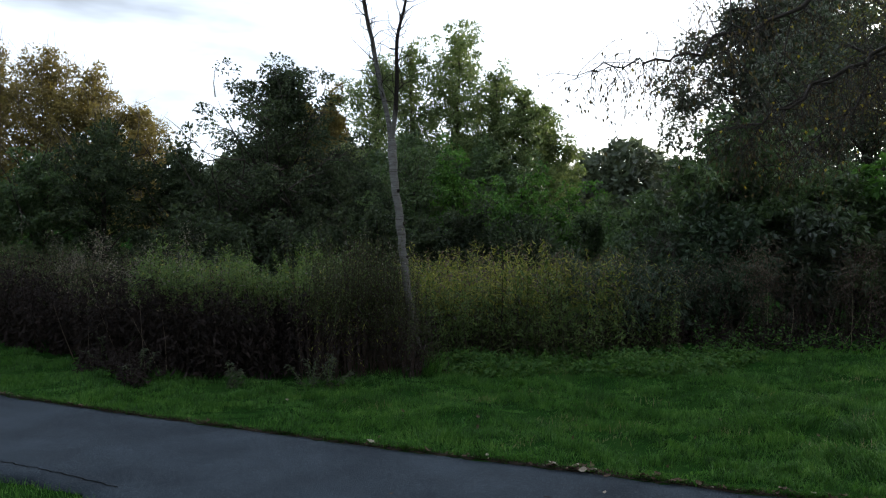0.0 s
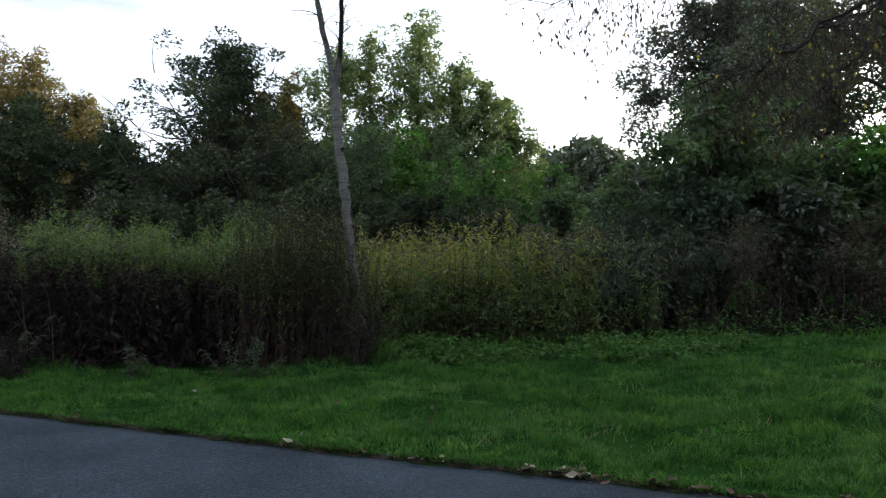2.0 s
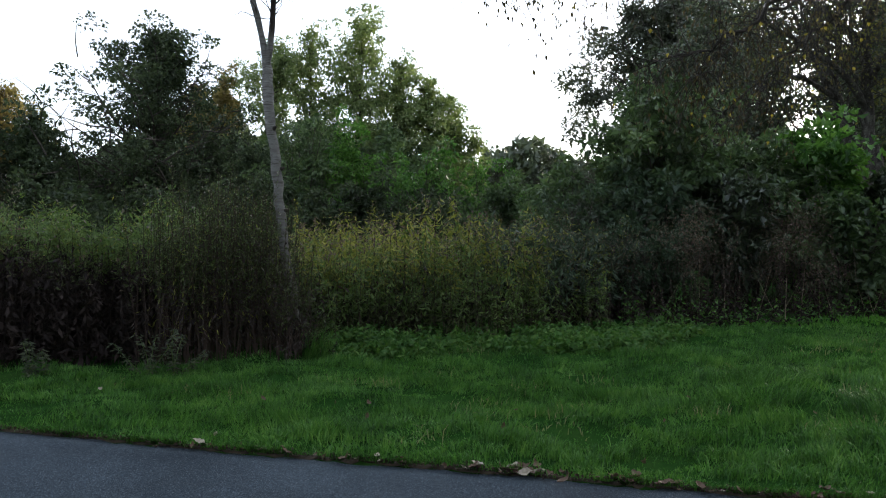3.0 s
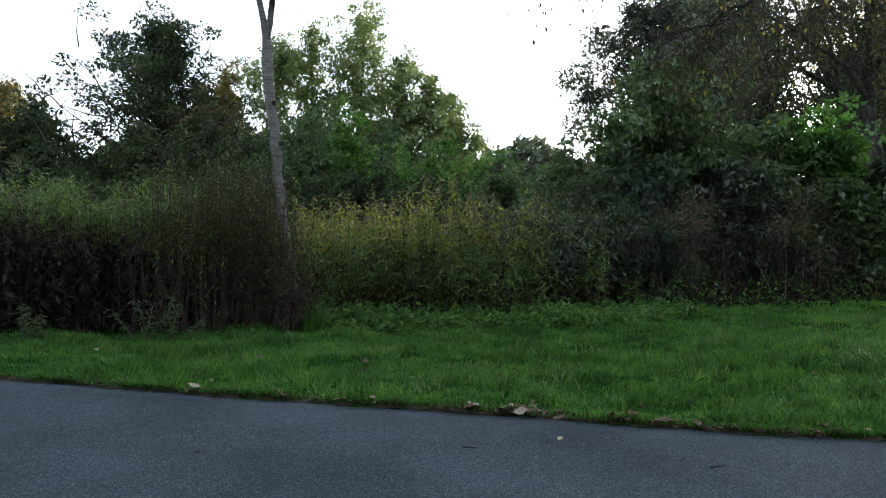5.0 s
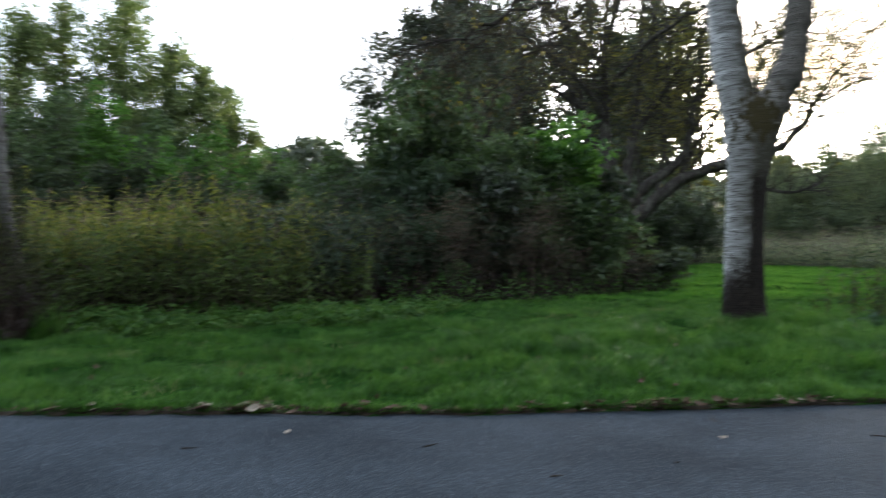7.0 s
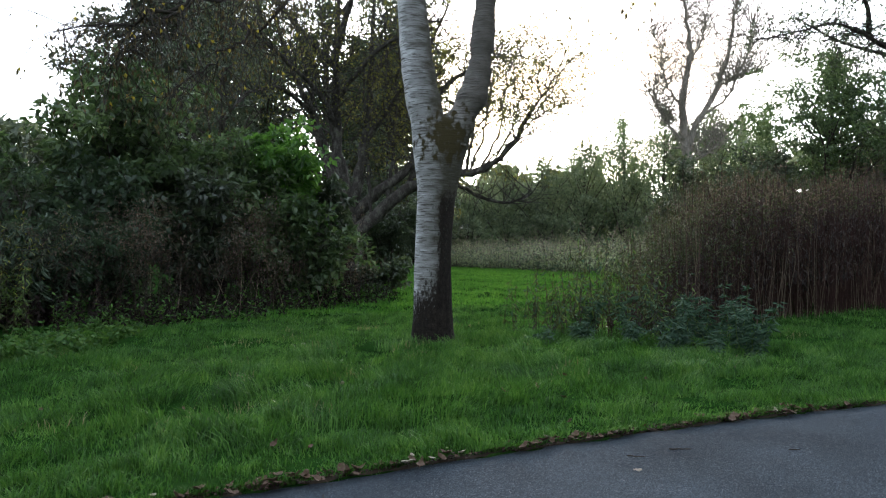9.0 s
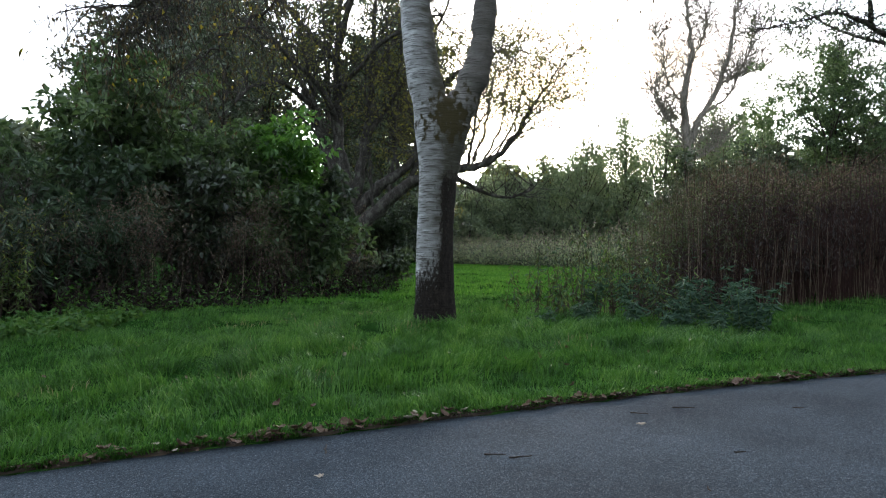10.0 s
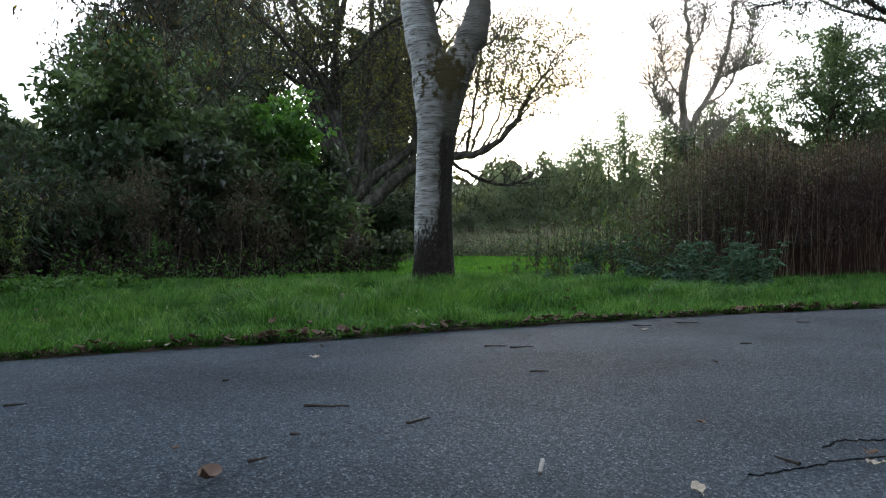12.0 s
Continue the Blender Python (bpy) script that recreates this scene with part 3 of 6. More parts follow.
def build_lawn():
    rng = np.random.default_rng(11)

    def scatter(n, x0, x1, y0, y1, keep):
        x, y = rng.uniform(x0, x1, n), rng.uniform(y0, y1, n)
        k = keep(x, y)
        return x[k], y[k]

    # near lawn: little bunches of blades, thinner with distance from the path
    cx, cy = scatter(175000, -10, 13, 3.5, 13, lambda x, y: lawn_mask(x, y) & (rng.uniform(0, 1, len(x)) < np.clip(1.2 - (y - far_edge(x)) / 8.0, 0.30, 1) * np.clip(0.4 + 0.9 * tussock(x, y), 0, 1)))
    k, m = 5, len(cx)
    spread = 0.016 + 0.002 * np.hypot(cx - 1.2, cy - 1.5)
    x = np.repeat(cx, k) + rng.normal(0, 1, m * k) * np.repeat(spread, k)
    y = np.repeat(cy, k) + rng.normal(0, 1, m * k) * np.repeat(spread, k)
    size = np.repeat(rng.uniform(0.7, 1.3, m), k)
    bend = np.repeat(rng.normal(0, 0.35, (m, 2)), k, 0)
    ok = y > far_edge(x) + 0.005
    x, y, size, bend = x[ok], y[ok], size[ok], bend[ok]
    tus = tussock(x, y)
    dist = np.hypot(x - 1.2, y - 1.5)
    L = (0.024 + 0.068 * tus) * size * rng.uniform(0.75, 1.2, len(x))
    edge = np.clip((y - far_edge(x)) / 0.15, 0.7, 1)
    W = (0.0038 + 0.00075 * dist) * rng.uniform(0.7, 1.3, len(x))
    lean = np.stack([0.38 * fbm(x * 2.3, y * 2.3, 1) + bend[:, 0], 0.38 * fbm(x * 2.3, y * 2.3, 3) + bend[:, 1], np.zeros(len(x))], 1)
    near = dist < 5.2
    for sel in (near, ~near):
        g = solid("lawn_grass", blades(x[sel], y[sel], (L * edge)[sel], W[sel] * (1.0 if sel is near else 1.3), rng, lean=0.4, way=lean[sel], plain=sel is not near), M_GRASS)
        tagged(g, "lush green tussocky lawn grass beside the path", "grass", kind="stuff")
    # ragged fringe that hangs over the path's edge
    cx = rng.uniform(-8, 10, 9000)
    cx = cx[rng.uniform(0, 1, len(cx)) < np.clip(0.55 + 0.9 * fbm(cx * 7, cx * 3, 2), 0.12, 1)]
    x = np.repeat(cx, 4) + rng.normal(0, 0.014, len(cx) * 4)
    y = far_edge(x) + np.abs(rng.normal(0.015, 0.035, len(x))) + 0.012 * fbm(x * 9, x * 4, 5)
    wayv = np.stack([rng.normal(0, 0.5, len(x)), rng.normal(-0.55, 0.4, len(x)), np.zeros(len(x))], 1)
    g = solid("edge_grass", blades(x, y, rng.uniform(0.035, 0.095, len(x)), rng.uniform(0.004, 0.007, len(x)), rng, lean=0.35, way=wayv), M_GRASS)
    tagged(g, "ragged green grass hanging over the path's edge", "grass", kind="stuff")
    # tall tufts scattered through the lawn
    cx, cy = scatter(620, -9, 12, 4.5, 12.5, lambda x, y: lawn_mask(x, y) & (y > far_edge(x) + 0.2))
    k = 70
    x = np.repeat(cx, k) + rng.normal(0, 0.075, len(cx) * k)
    y = np.repeat(cy, k) + rng.normal(0, 0.06, len(cx) * k)
    x, y = x[lawn_mask(x, y)], y[lawn_mask(x, y)]
    wayv = np.stack([np.full(len(x), 0.25), rng.normal(0, 0.3, len(x)), np.zeros(len(x))], 1)
    g = solid("grass_tufts", blades(x, y, rng.uniform(0.08, 0.15, len(x)), np.full(len(x), 0.006), rng, lean=0.75, way=wayv), M_GRASS)
    tagged(g, "longer dark green grass tufts in the lawn", "grass", kind="stuff")
    # big lying tussocks between the path and the birch
    cx, cy = scatter(150, 2.5, 9, 5.6, 9, lawn_mask)
    k = 110
    turn = np.repeat(rng.uniform(0, 2 * np.pi, len(cx)), k)
    x = np.repeat(cx, k) + rng.normal(0, 0.11, len(cx) * k)
    y = np.repeat(cy, k) + rng.normal(0, 0.08, len(cx) * k)
    wayv = np.stack([0.8 * np.cos(turn), 0.8 * np.sin(turn), np.zeros(len(x))], 1)
    ok = lawn_mask(x, y) & (y > far_edge(x) + 0.25)
    g = solid("grass_tussocks", blades(x[ok], y[ok], rng.uniform(0.10, 0.21, int(ok.sum())), np.full(int(ok.sum()), 0.0065), rng, lean=0.5, way=wayv[ok]), M_GRASS)
    tagged(g, "long lying grass tussocks near the birch", "grass", kind="stuff")
    # a few dry patches
    cx, cy = scatter(60, -3, 11, 6, 11, lawn_mask)
    x = np.repeat(cx, 26) + rng.normal(0, 0.13, len(cx) * 26)
    y = np.repeat(cy, 26) + rng.normal(0, 0.08, len(cx) * 26)
    x, y = x[lawn_mask(x, y)], y[lawn_mask(x, y)]
    g = solid("dry_grass", blades(x, y, rng.uniform(0.06, 0.13, len(x)), np.full(len(x), 0.006), rng, lean=1.3), M_GRASS_DRY)
    tagged(g, "straw-coloured dead grass lying in the lawn", "grass", kind="stuff")
    # far lawn beyond the big birch
    x, y = scatter(270000, 4, 30, 10, 40, lambda x, y: lawn_mask(x, y) & (x < 25) & (y < 38) & (y < 12 + 1.9 * (x - 1)) & ((y > 13) | (x > 12.5)))
    g = solid("far_lawn_grass", blades(x, y, rng.uniform(0.06, 0.12, len(x)), np.full(len(x), 0.034), rng, plain=True), M_GRASS_BACKLIT)
    tagged(g, "bright green grass of the clearing behind the birch", "grass", kind="stuff")
    # lawn to the right of the weeds, along the path
    x, y = scatter(40000, 12, 24, -2, 9, lambda x, y: (y > far_edge(x) + 0.02) & (y < 8.8))
    g = solid("side_lawn_grass", blades(x, y, rng.uniform(0.06, 0.13, len(x)), np.full(len(x), 0.014), rng, plain=True), M_GRASS)
    tagged(g, "green grass strip running on beside the path", "grass", kind="stuff")
    # verge on the near side of the path
    for x0, x1, y0, depth, n, plain in [(-9, -1.2, 1.5, 1.1, 60000, False), (-1.2, 9, -2.5, 3.2, 150000, True)]:
        x, y = scatter(n, x0, x1, y0, 7, lambda x, y: (y < near_edge(x) - 0.03) & (y > near_edge(x) - depth))
        g = solid("verge_grass", blades(x, y, rng.uniform(0.04, 0.08, len(x)), np.full(len(x), 0.008 if plain else 0.005), rng, plain=plain), M_GRASS)
        tagged(g, "short green grass on the near verge of the path", "grass", kind="stuff")


build_ground()
build_path()
build_lawn()


# ---- trees ----
def crown_points(anchors, n, clump, jitter, rng, per, flat=0.6):
    """Leaves on the outsides of flattened clumps round the branches: places, and the ways that they point."""
    k = n // per + 1
    a = anchors[rng.integers(0, len(anchors), k)] + rng.standard_normal((k, 3)) * jitter
    wide = np.repeat(clump * rng.uniform(0.55, 1.4, (k, 1)), per, 0)[:n]
    d = unit(rng.standard_normal((n, 3)) + [0, 0, 0.3])
    off = d * rng.uniform(0.25, 1.0, (n, 1)) ** 0.6 * wide * [1, 1, flat]
    return np.repeat(a, per, 0)[:n] + off, d * 0.8 + rng.standard_normal((n, 3)) * 0.5 + [0, 0, -0.35]


def lobes(H, lo, width, n, rng, count=9):
    """Places of leaf clumps over a crown of several upright lobes round its leader."""
    out = []
    for i in range(count):
        az, off = i * 2.399 + rng.normal(0, 0.3), width * 0.66 * math.sqrt(i / count) * rng.uniform(0.8, 1.1)
        top = H * (1 - 0.30 * (off / width) ** 1.5) * (rng.uniform(0.9, 1.0) if i else 1.0)
        wide = width * rng.uniform(0.36, 0.56) * (9 / count) ** 0.35
        t = rng.uniform(0, 1, n) ** 0.7
        r = wide * (1 - t ** 3.2) ** 0.6 * np.minimum(1, 0.55 + 2 * t) * rng.uniform(0.5, 1, n)
        th = rng.uniform(0, 2 * np.pi, n)
        out.append(np.stack([off * math.cos(az) + r * np.cos(th), off * math.sin(az) + r * np.sin(th), H * lo + (top - H * lo) * t], 1))
    return np.concatenate(out)


def chips(at, way, length, width, rng):
    """Small single leaves for crowns far away."""
    n = len(at)
    d = unit(way)
    s = unit(np.cross(d, rng.standard_normal((n, 3)) * 0.6 + [0, 0, 1]))
    L, W = np.asarray(length, float)[:, None], np.asarray(width, float)[:, None]
    v = np.stack([at - s * W * 0.5, at + s * W * 0.5, at + d * L], 1).reshape(-1, 3)
    return v, np.arange(3 * n).reshape(-1, 3)


def tree(name, label, at, H, width, r0, lo, shape, elev, limbs, bark, leafmat, leaf, n_leaves, seed, sigma=0.3, group="", lobed=0, clump=0.0):
    """A tree: trunk, limbs with side branches, and a crown of single leaves gathered along the branches.
    lo: where the crown starts (share of the height); shape(u): the reach of limbs at the share u of the crown; elev: degrees of limbs over the level."""
    rng = np.random.default_rng(seed)
    z0 = float(ground_z(at[0], at[1])) - 0.08
    ob = root(name, (at[0], at[1], z0), label, "tree", group)
    k = 12
    u = np.linspace(0, 1, k)
    line = np.stack([np.cumsum(rng.normal(0, 0.012 * H / 3, k)) * (u > 0), np.cumsum(rng.normal(0, 0.012 * H / 3, k)) * (u > 0), u * H * 0.96], 1)
    rad = r0 * (1 - u) ** 0.8 + 0.012
    rad[0] *= 1.25
    solid("trunk", tube(line, rad, 9, 0.05, rng), bark, ob, smooth=True)
    anchors, spines = [], []
    far = math.hypot(at[0], at[1]) > 34
    for i in range(limbs):
        t = (i + rng.uniform(0, 0.9)) / limbs
        uu = lo + (0.98 - lo) * t
        s = np.array([np.interp(uu, u, line[:, j]) for j in range(3)])
        az = i * 2.399 + rng.normal(0, 0.35)
        el = radians(elev + (75 - elev) * t ** 2.2 + rng.normal(0, 8))
        reach = width * shape(t) * rng.uniform(0.72, 1.12)
        d = np.array([math.cos(az) * math.cos(el), math.sin(az) * math.cos(el), math.sin(el)])
        p = grow(s, d, min(reach / max(0.35, math.cos(el)), reach * 1.25 + 0.3, (1.06 - uu) * H + reach * 0.35), 7, rng, up=0.06, wob=0.12)
        rr = max(0.012, float(np.interp(uu, u, rad)) * 0.5)
        wood = [tube(p[::2], np.linspace(rr, 0.008, 4), 3) if far else tube(p, np.linspace(rr, 0.008, 7), 5)]
        anchors.append(p[3:])
        spines.append(p)
        for j in range(6):
            q = p[2 + j % 5] + (p[3 + j % 4] - p[2 + j % 4]) * rng.uniform(0, 0.8)
            side = unit(np.cross(d, [0, 0, 1]) * rng.choice([-1, 1]) * rng.uniform(0.6, 1.2) + d * 0.7 + np.array([0, 0, rng.normal(0.1, 0.4)]))
            b = grow(q, side, reach * rng.uniform(0.25, 0.5) + 0.15, 4, rng, wob=0.2)
            if not (lobed or far):
                wood.append(tube(b, np.linspace(rr * 0.4 + 0.003, 0.004, 4), 3))
            anchors.append(b[1:])
            anchors.append(b[2:])
        solid("limb", join(wood), bark, ob, smooth=True)
    a = np.concatenate(anchors)
    if far:
        n_leaves, leaf = int(n_leaves * 1.5), leaf * 1.06
        lobed = lobed or 9
    clump = clump or 0.16 + (0.10 if far else 0.085) * width
    if lobed:
        a = lobes(H, lo, width, 60, rng, lobed)
    pts, way = crown_points(a, n_leaves, clump, sigma, rng, 60, 0.8 if elev > 40 else 0.55)
    size = leaf * rng.uniform(0.6, 1.3, n_leaves)
    core = n_leaves // 6
    inner = np.concatenate([p[1:4] for p in spines])
    pts[:core] = inner[rng.integers(0, len(inner), core)] + rng.standard_normal((core, 3)) * clump * 0.55
    size[:core] *= 1.25
    solid("crown", (chips if far else leaves)(pts, way, size, size * 0.66, rng), leafmat, ob)
    return ob


def round_shape(t):
    return math.sqrt(max(0.05, 1 - (1.55 * t - 0.55) ** 2)) if t > 0.0 else 0.6


def broad_shape(t):
    return max(0.12, (1 - t) ** 0.5) * (0.75 + 0.25 * math.sin(9 * t))


def cone_shape(t):
    return max(0.12, (1 - t) ** 0.75)


def spire_shape(t):
    return 0.35 + 0.65 * math.sin(math.pi * min(1, 0.25 + 0.75 * t)) * (1 - 0.4 * t)


def shrub(name, label, at, H, rx, ry, leafmat, leaf, n_leaves, seed, stems=9, group="", low=0.05, aspect=0.62):
    """A many-stemmed shrub: stems from one foot, leaves in uneven clumps over a ragged outline."""
    rng = np.random.default_rng(seed)
    z0 = float(ground_z(at[0], at[1])) - 0.03
    ob = root(name, (at[0], at[1], z0), label, "shrub", group)
    anchors = []
    for i in range(stems):
        az = i * 2.399 + rng.normal(0, 0.3)
        out = rng.uniform(0.15, 0.95)
        top = np.array([math.cos(az) * rx * out, math.sin(az) * ry * out, H * math.sqrt(max(0.1, 1 - 0.75 * out * out)) * rng.uniform(0.72, 1.02)])
        foot = np.array([top[0] * 0.18, top[1] * 0.18, 0])
        c = np.array([top[0] * 0.45, top[1] * 0.45, top[2] * 0.6])
        p = smooth_line(np.stack([foot, c + rng.normal(0, 0.06, 3), top]), 5)
        wood = [tube(p, np.linspace(0.022, 0.004, len(p)) * (0.6 + H / 5), 5)]
        for q in p[3:]:
            anchors.append(q[None])
            for _ in range(4):
                d = unit(np.array([rng.normal(), rng.normal(), rng.normal(0.25, 0.5)]) + unit(np.array([top[0], top[1], 0.3])) * 0.6)
                b = grow(q, d, rng.uniform(0.25, 0.6) * (0.5 + 0.25 * H), 4, rng, up=0.1, wob=0.2)
                wood.append(tube(b[::3], [0.006, 0.002], 3))
                anchors.append(b[1:])
        solid("stem", join(wood), M_BARK, ob, smooth=True)
    a = np.concatenate(anchors)
    a = a[a[:, 2] > low * H]
    far = math.hypot(at[0], at[1]) > 34
    pts, way = crown_points(a, n_leaves, 0.11 + 0.09 * rx, 0.05 + 0.01 * H, rng, 36)
    pts[:, 2] = np.maximum(pts[:, 2], 0.05)
    size = leaf * rng.uniform(0.55, 1.3, n_leaves)
    core = n_leaves // 5
    pts[:core] = pts[:core] * [0.72, 0.72, 0.86]
    size[:core] *= 1.25
    solid("leaves", (chips if far else leaves)(pts, way, size, size * aspect, rng), leafmat, ob)
    return ob


# ---- herbs ----
def herbs(name, label, spots, height, seed, leaf_zones=(), plume=None, stem_mat=None, stem_r=0.004, lean=0.12, category="weeds"):
    """A stand of upright herbs. spots: base points (x, y); height: one for each.
    leaf_zones: (material, from, to, per stem, length, width, droop) along the stem; plume: (material, per stem, spread, length)."""
    rng = np.random.default_rng(seed)
    x, y = spots
    n = len(x)
    c = np.array([x.mean(), y.mean(), 0.0])
    base = np.stack([x, y, ground_z(x, y) - 0.02], 1) - c
    height = np.asarray(height) * (1 + 0.20 * fbm(x * 1.6, y * 1.6, seed % 7) + 0.22 * fbm(x * 4.5, y * 4.5, seed % 5))
    tip = base + np.stack([rng.normal(0, lean, n) * height, rng.normal(0, lean, n) * height, height], 1)
    mid = (base + tip) / 2 + rng.normal(0, 0.04, (n, 3)) * height[:, None]

    def along(i, u):
        u = u[:, None]
        return base[i] * (1 - u) ** 2 + 2 * mid[i] * u * (1 - u) + tip[i] * u * u

    ob = root(name, tuple(c), label, category, kind="stuff")
    us = np.array([0, 0.5, 1.0])
    rings = []
    for u in us:
        p = along(np.arange(n), np.full(n, u))
        r = stem_r * (1 - 0.65 * u)
        rings.append(np.stack([p + [r, 0, 0], p + [-r * 0.5, r * 0.87, 0], p + [-r * 0.5, -r * 0.87, 0]], 1))
    v = np.stack(rings, 1).reshape(-1, 3)
    f = []
    for k in range(2):
        for j in range(3):
            a, b = 3 * k + j, 3 * k + (j + 1) % 3
            f += [[a, b, b + 3], [a, b + 3, a + 3]]
    f = (np.arange(n)[:, None, None] * 9 + np.array(f)[None]).reshape(-1, 3)
    solid("stems", (v, f), stem_mat or M_STEM, ob)
    for mat, u0, u1, per, length, width, droop in leaf_zones:
        i = np.repeat(np.arange(n), per)
        u = rng.uniform(u0, u1, len(i))
        p = along(i, u)
        az = rng.uniform(0, 2 * np.pi, len(i))
        way = np.stack([np.cos(az), np.sin(az), rng.normal(-droop, 0.7, len(i))], 1)
        L = length * rng.uniform(0.7, 1.25, len(i)) * (1.2 - 0.55 * u)
        solid("leaves", leaves(p, way, L, L * width, rng, curl=-0.25), mat, ob)
    if plume:
        mat, per, spread, length = plume
        i = np.repeat(np.arange(n), per)
        u = 1 - np.abs(rng.normal(0, 0.09, len(i)))
        p = along(i, u) + rng.standard_normal((len(i), 3)) * [spread, spread, spread * 1.4]
        way = rng.standard_normal((len(i), 3)) * 0.6 + [0, 0, 0.5]
        L = length * rng.uniform(0.5, 1.4, len(i))
        solid("seed_heads", leaves(p, way, L, L * 0.45, rng), mat, ob)
    return ob


def spots_in(n, seed, x0, x1, front, depth, power=1.0):
    """Base points in a band behind the line front(x); power > 1 gathers them at the front."""
    rng = np.random.default_rng(seed)
    x = rng.uniform(x0, x1, n)
    return x, front(x) + 0.35 * (fbm(x * 2.1, x * 0.7, seed % 9) + 0.4) + depth * rng.uniform(0, 1, n) ** power


# ---- the big forked birch beside the path ----
def build_big_birch():
    rng = np.random.default_rng(21)
    bx, by = 6.0, 8.42
    bz = float(ground_z(bx, by)) - 0.06
    ob = root("birch_tree", (bx, by, bz), "large forked white-barked birch with black cracked foot and sparse drooping twigs", "tree")
    o = np.array([bx, by, bz])
    main = smooth_line([(0, 0, 0), (0, 0, 0.15), (-0.01, 0, 0.55), (-0.02, 0.0, 1.15), (0.0, -0.02, 1.8), (-0.03, 0.0, 2.25), (-0.13, 0.06, 2.75), (-0.2, 0.09, 3.2), (-0.25, 0.12, 3.75), (-0.34, 0.2, 4.8), (-0.5, 0.4, 6.2), (-0.6, 0.7, 8.2), (-0.5, 0.9, 10.0)], 5)
    rm = np.interp(main[:, 2], [0, 0.12, 0.4, 1.1, 1.8, 2.2, 2.6, 3.7, 5, 8, 10], [0.28, 0.24, 0.215, 0.195, 0.205, 0.225, 0.195, 0.165, 0.13, 0.06, 0.02])
    fork = smooth_line([(0.03, -0.02, 1.5), (0.09, -0.07, 2.05), (0.19, -0.15, 2.45), (0.33, -0.25, 2.82), (0.39, -0.30, 3.2), (0.42, -0.32, 3.65), (0.46, -0.36, 4.2), (0.6, -0.5, 5.4), (0.7, -0.8, 7.2), (0.6, -1.0, 9.0)], 7)
    rf = np.interp(fork[:, 2], [1.5, 2.05, 2.5, 2.85, 3.2, 4.2, 6, 9], [0.15, 0.19, 0.175, 0.155, 0.13, 0.115, 0.06, 0.015])
    # the bole: both stems grown into one up to the crotch
    zs = np.concatenate([np.linspace(0, 0.5, 9), np.linspace(0.56, 2.54, 36)])
    th = np.arange(44) * 2 * np.pi / 44
    nrm = np.stack([np.cos(th), np.sin(th)], 1)
    rings = []
    for z in zs:
        cm = np.array([np.interp(z, main[:, 2], main[:, j]) for j in range(2)])
        cf = np.array([np.interp(z, fork[:, 2], fork[:, j]) for j in range(2)])
        r1, r2 = np.interp(z, main[:, 2], rm), np.interp(z, fork[:, 2], rf)
        melt = np.interp(z, [0, 2.0, 2.26, 2.54], [1.0, 1.05, 1.04, 0.86])
        r1, r2 = r1 * melt, r2 * melt
        if z < 1.5:
            cf, r2 = cm, r1 * 0.9
        reach1, reach2 = nrm @ cm + r1, nrm @ cf + r2
        p = np.where((reach1 > reach2)[:, None], cm + nrm * r1, cf + nrm * r2)
        bump = 1 + 0.02 * np.sin(3 * th + 2.1 * z) + 0.014 * np.sin(7 * th - 5 * z) + 0.10 * np.exp(-z / 0.16) * np.sin(5 * th + 1) + rng.normal(0, 0.006, 44)
        c = p.mean(0)
        rings.append(np.concatenate([c + (p - c) * bump[:, None], np.full((44, 1), z)], 1))
    for k in (1, 2):
        c = rings[-1].mean(0)
        rings.append(c + (rings[-1] - c) * [0.7, 0.7, 1] + [0, 0, 0.02])
    v = np.concatenate(rings)
    i = np.arange(len(rings) - 1)[:, None] * 44
    j = np.arange(44)[None]
    q = np.stack([i + j, i + (j + 1) % 44, i + 44 + (j + 1) % 44, i + 44 + j], -1).reshape(-1, 4)
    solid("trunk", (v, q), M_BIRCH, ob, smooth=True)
    up = main[:, 2] > 2.28
    ridge = 1 + 0.035 * np.sin(main[:, 2] * 19) + rng.normal(0, 0.012, len(main))
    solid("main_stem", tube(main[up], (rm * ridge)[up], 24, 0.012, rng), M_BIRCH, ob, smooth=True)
    up = fork[:, 2] > 2.28
    knob = 1 + 0.07 * np.sin(fork[:, 2] * 11 + 1) * (fork[:, 2] > 2.5) + 0.05 * np.sin(fork[:, 2] * 23) + rng.normal(0, 0.03, len(fork))
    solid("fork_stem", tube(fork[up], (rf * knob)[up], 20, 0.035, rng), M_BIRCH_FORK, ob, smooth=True)
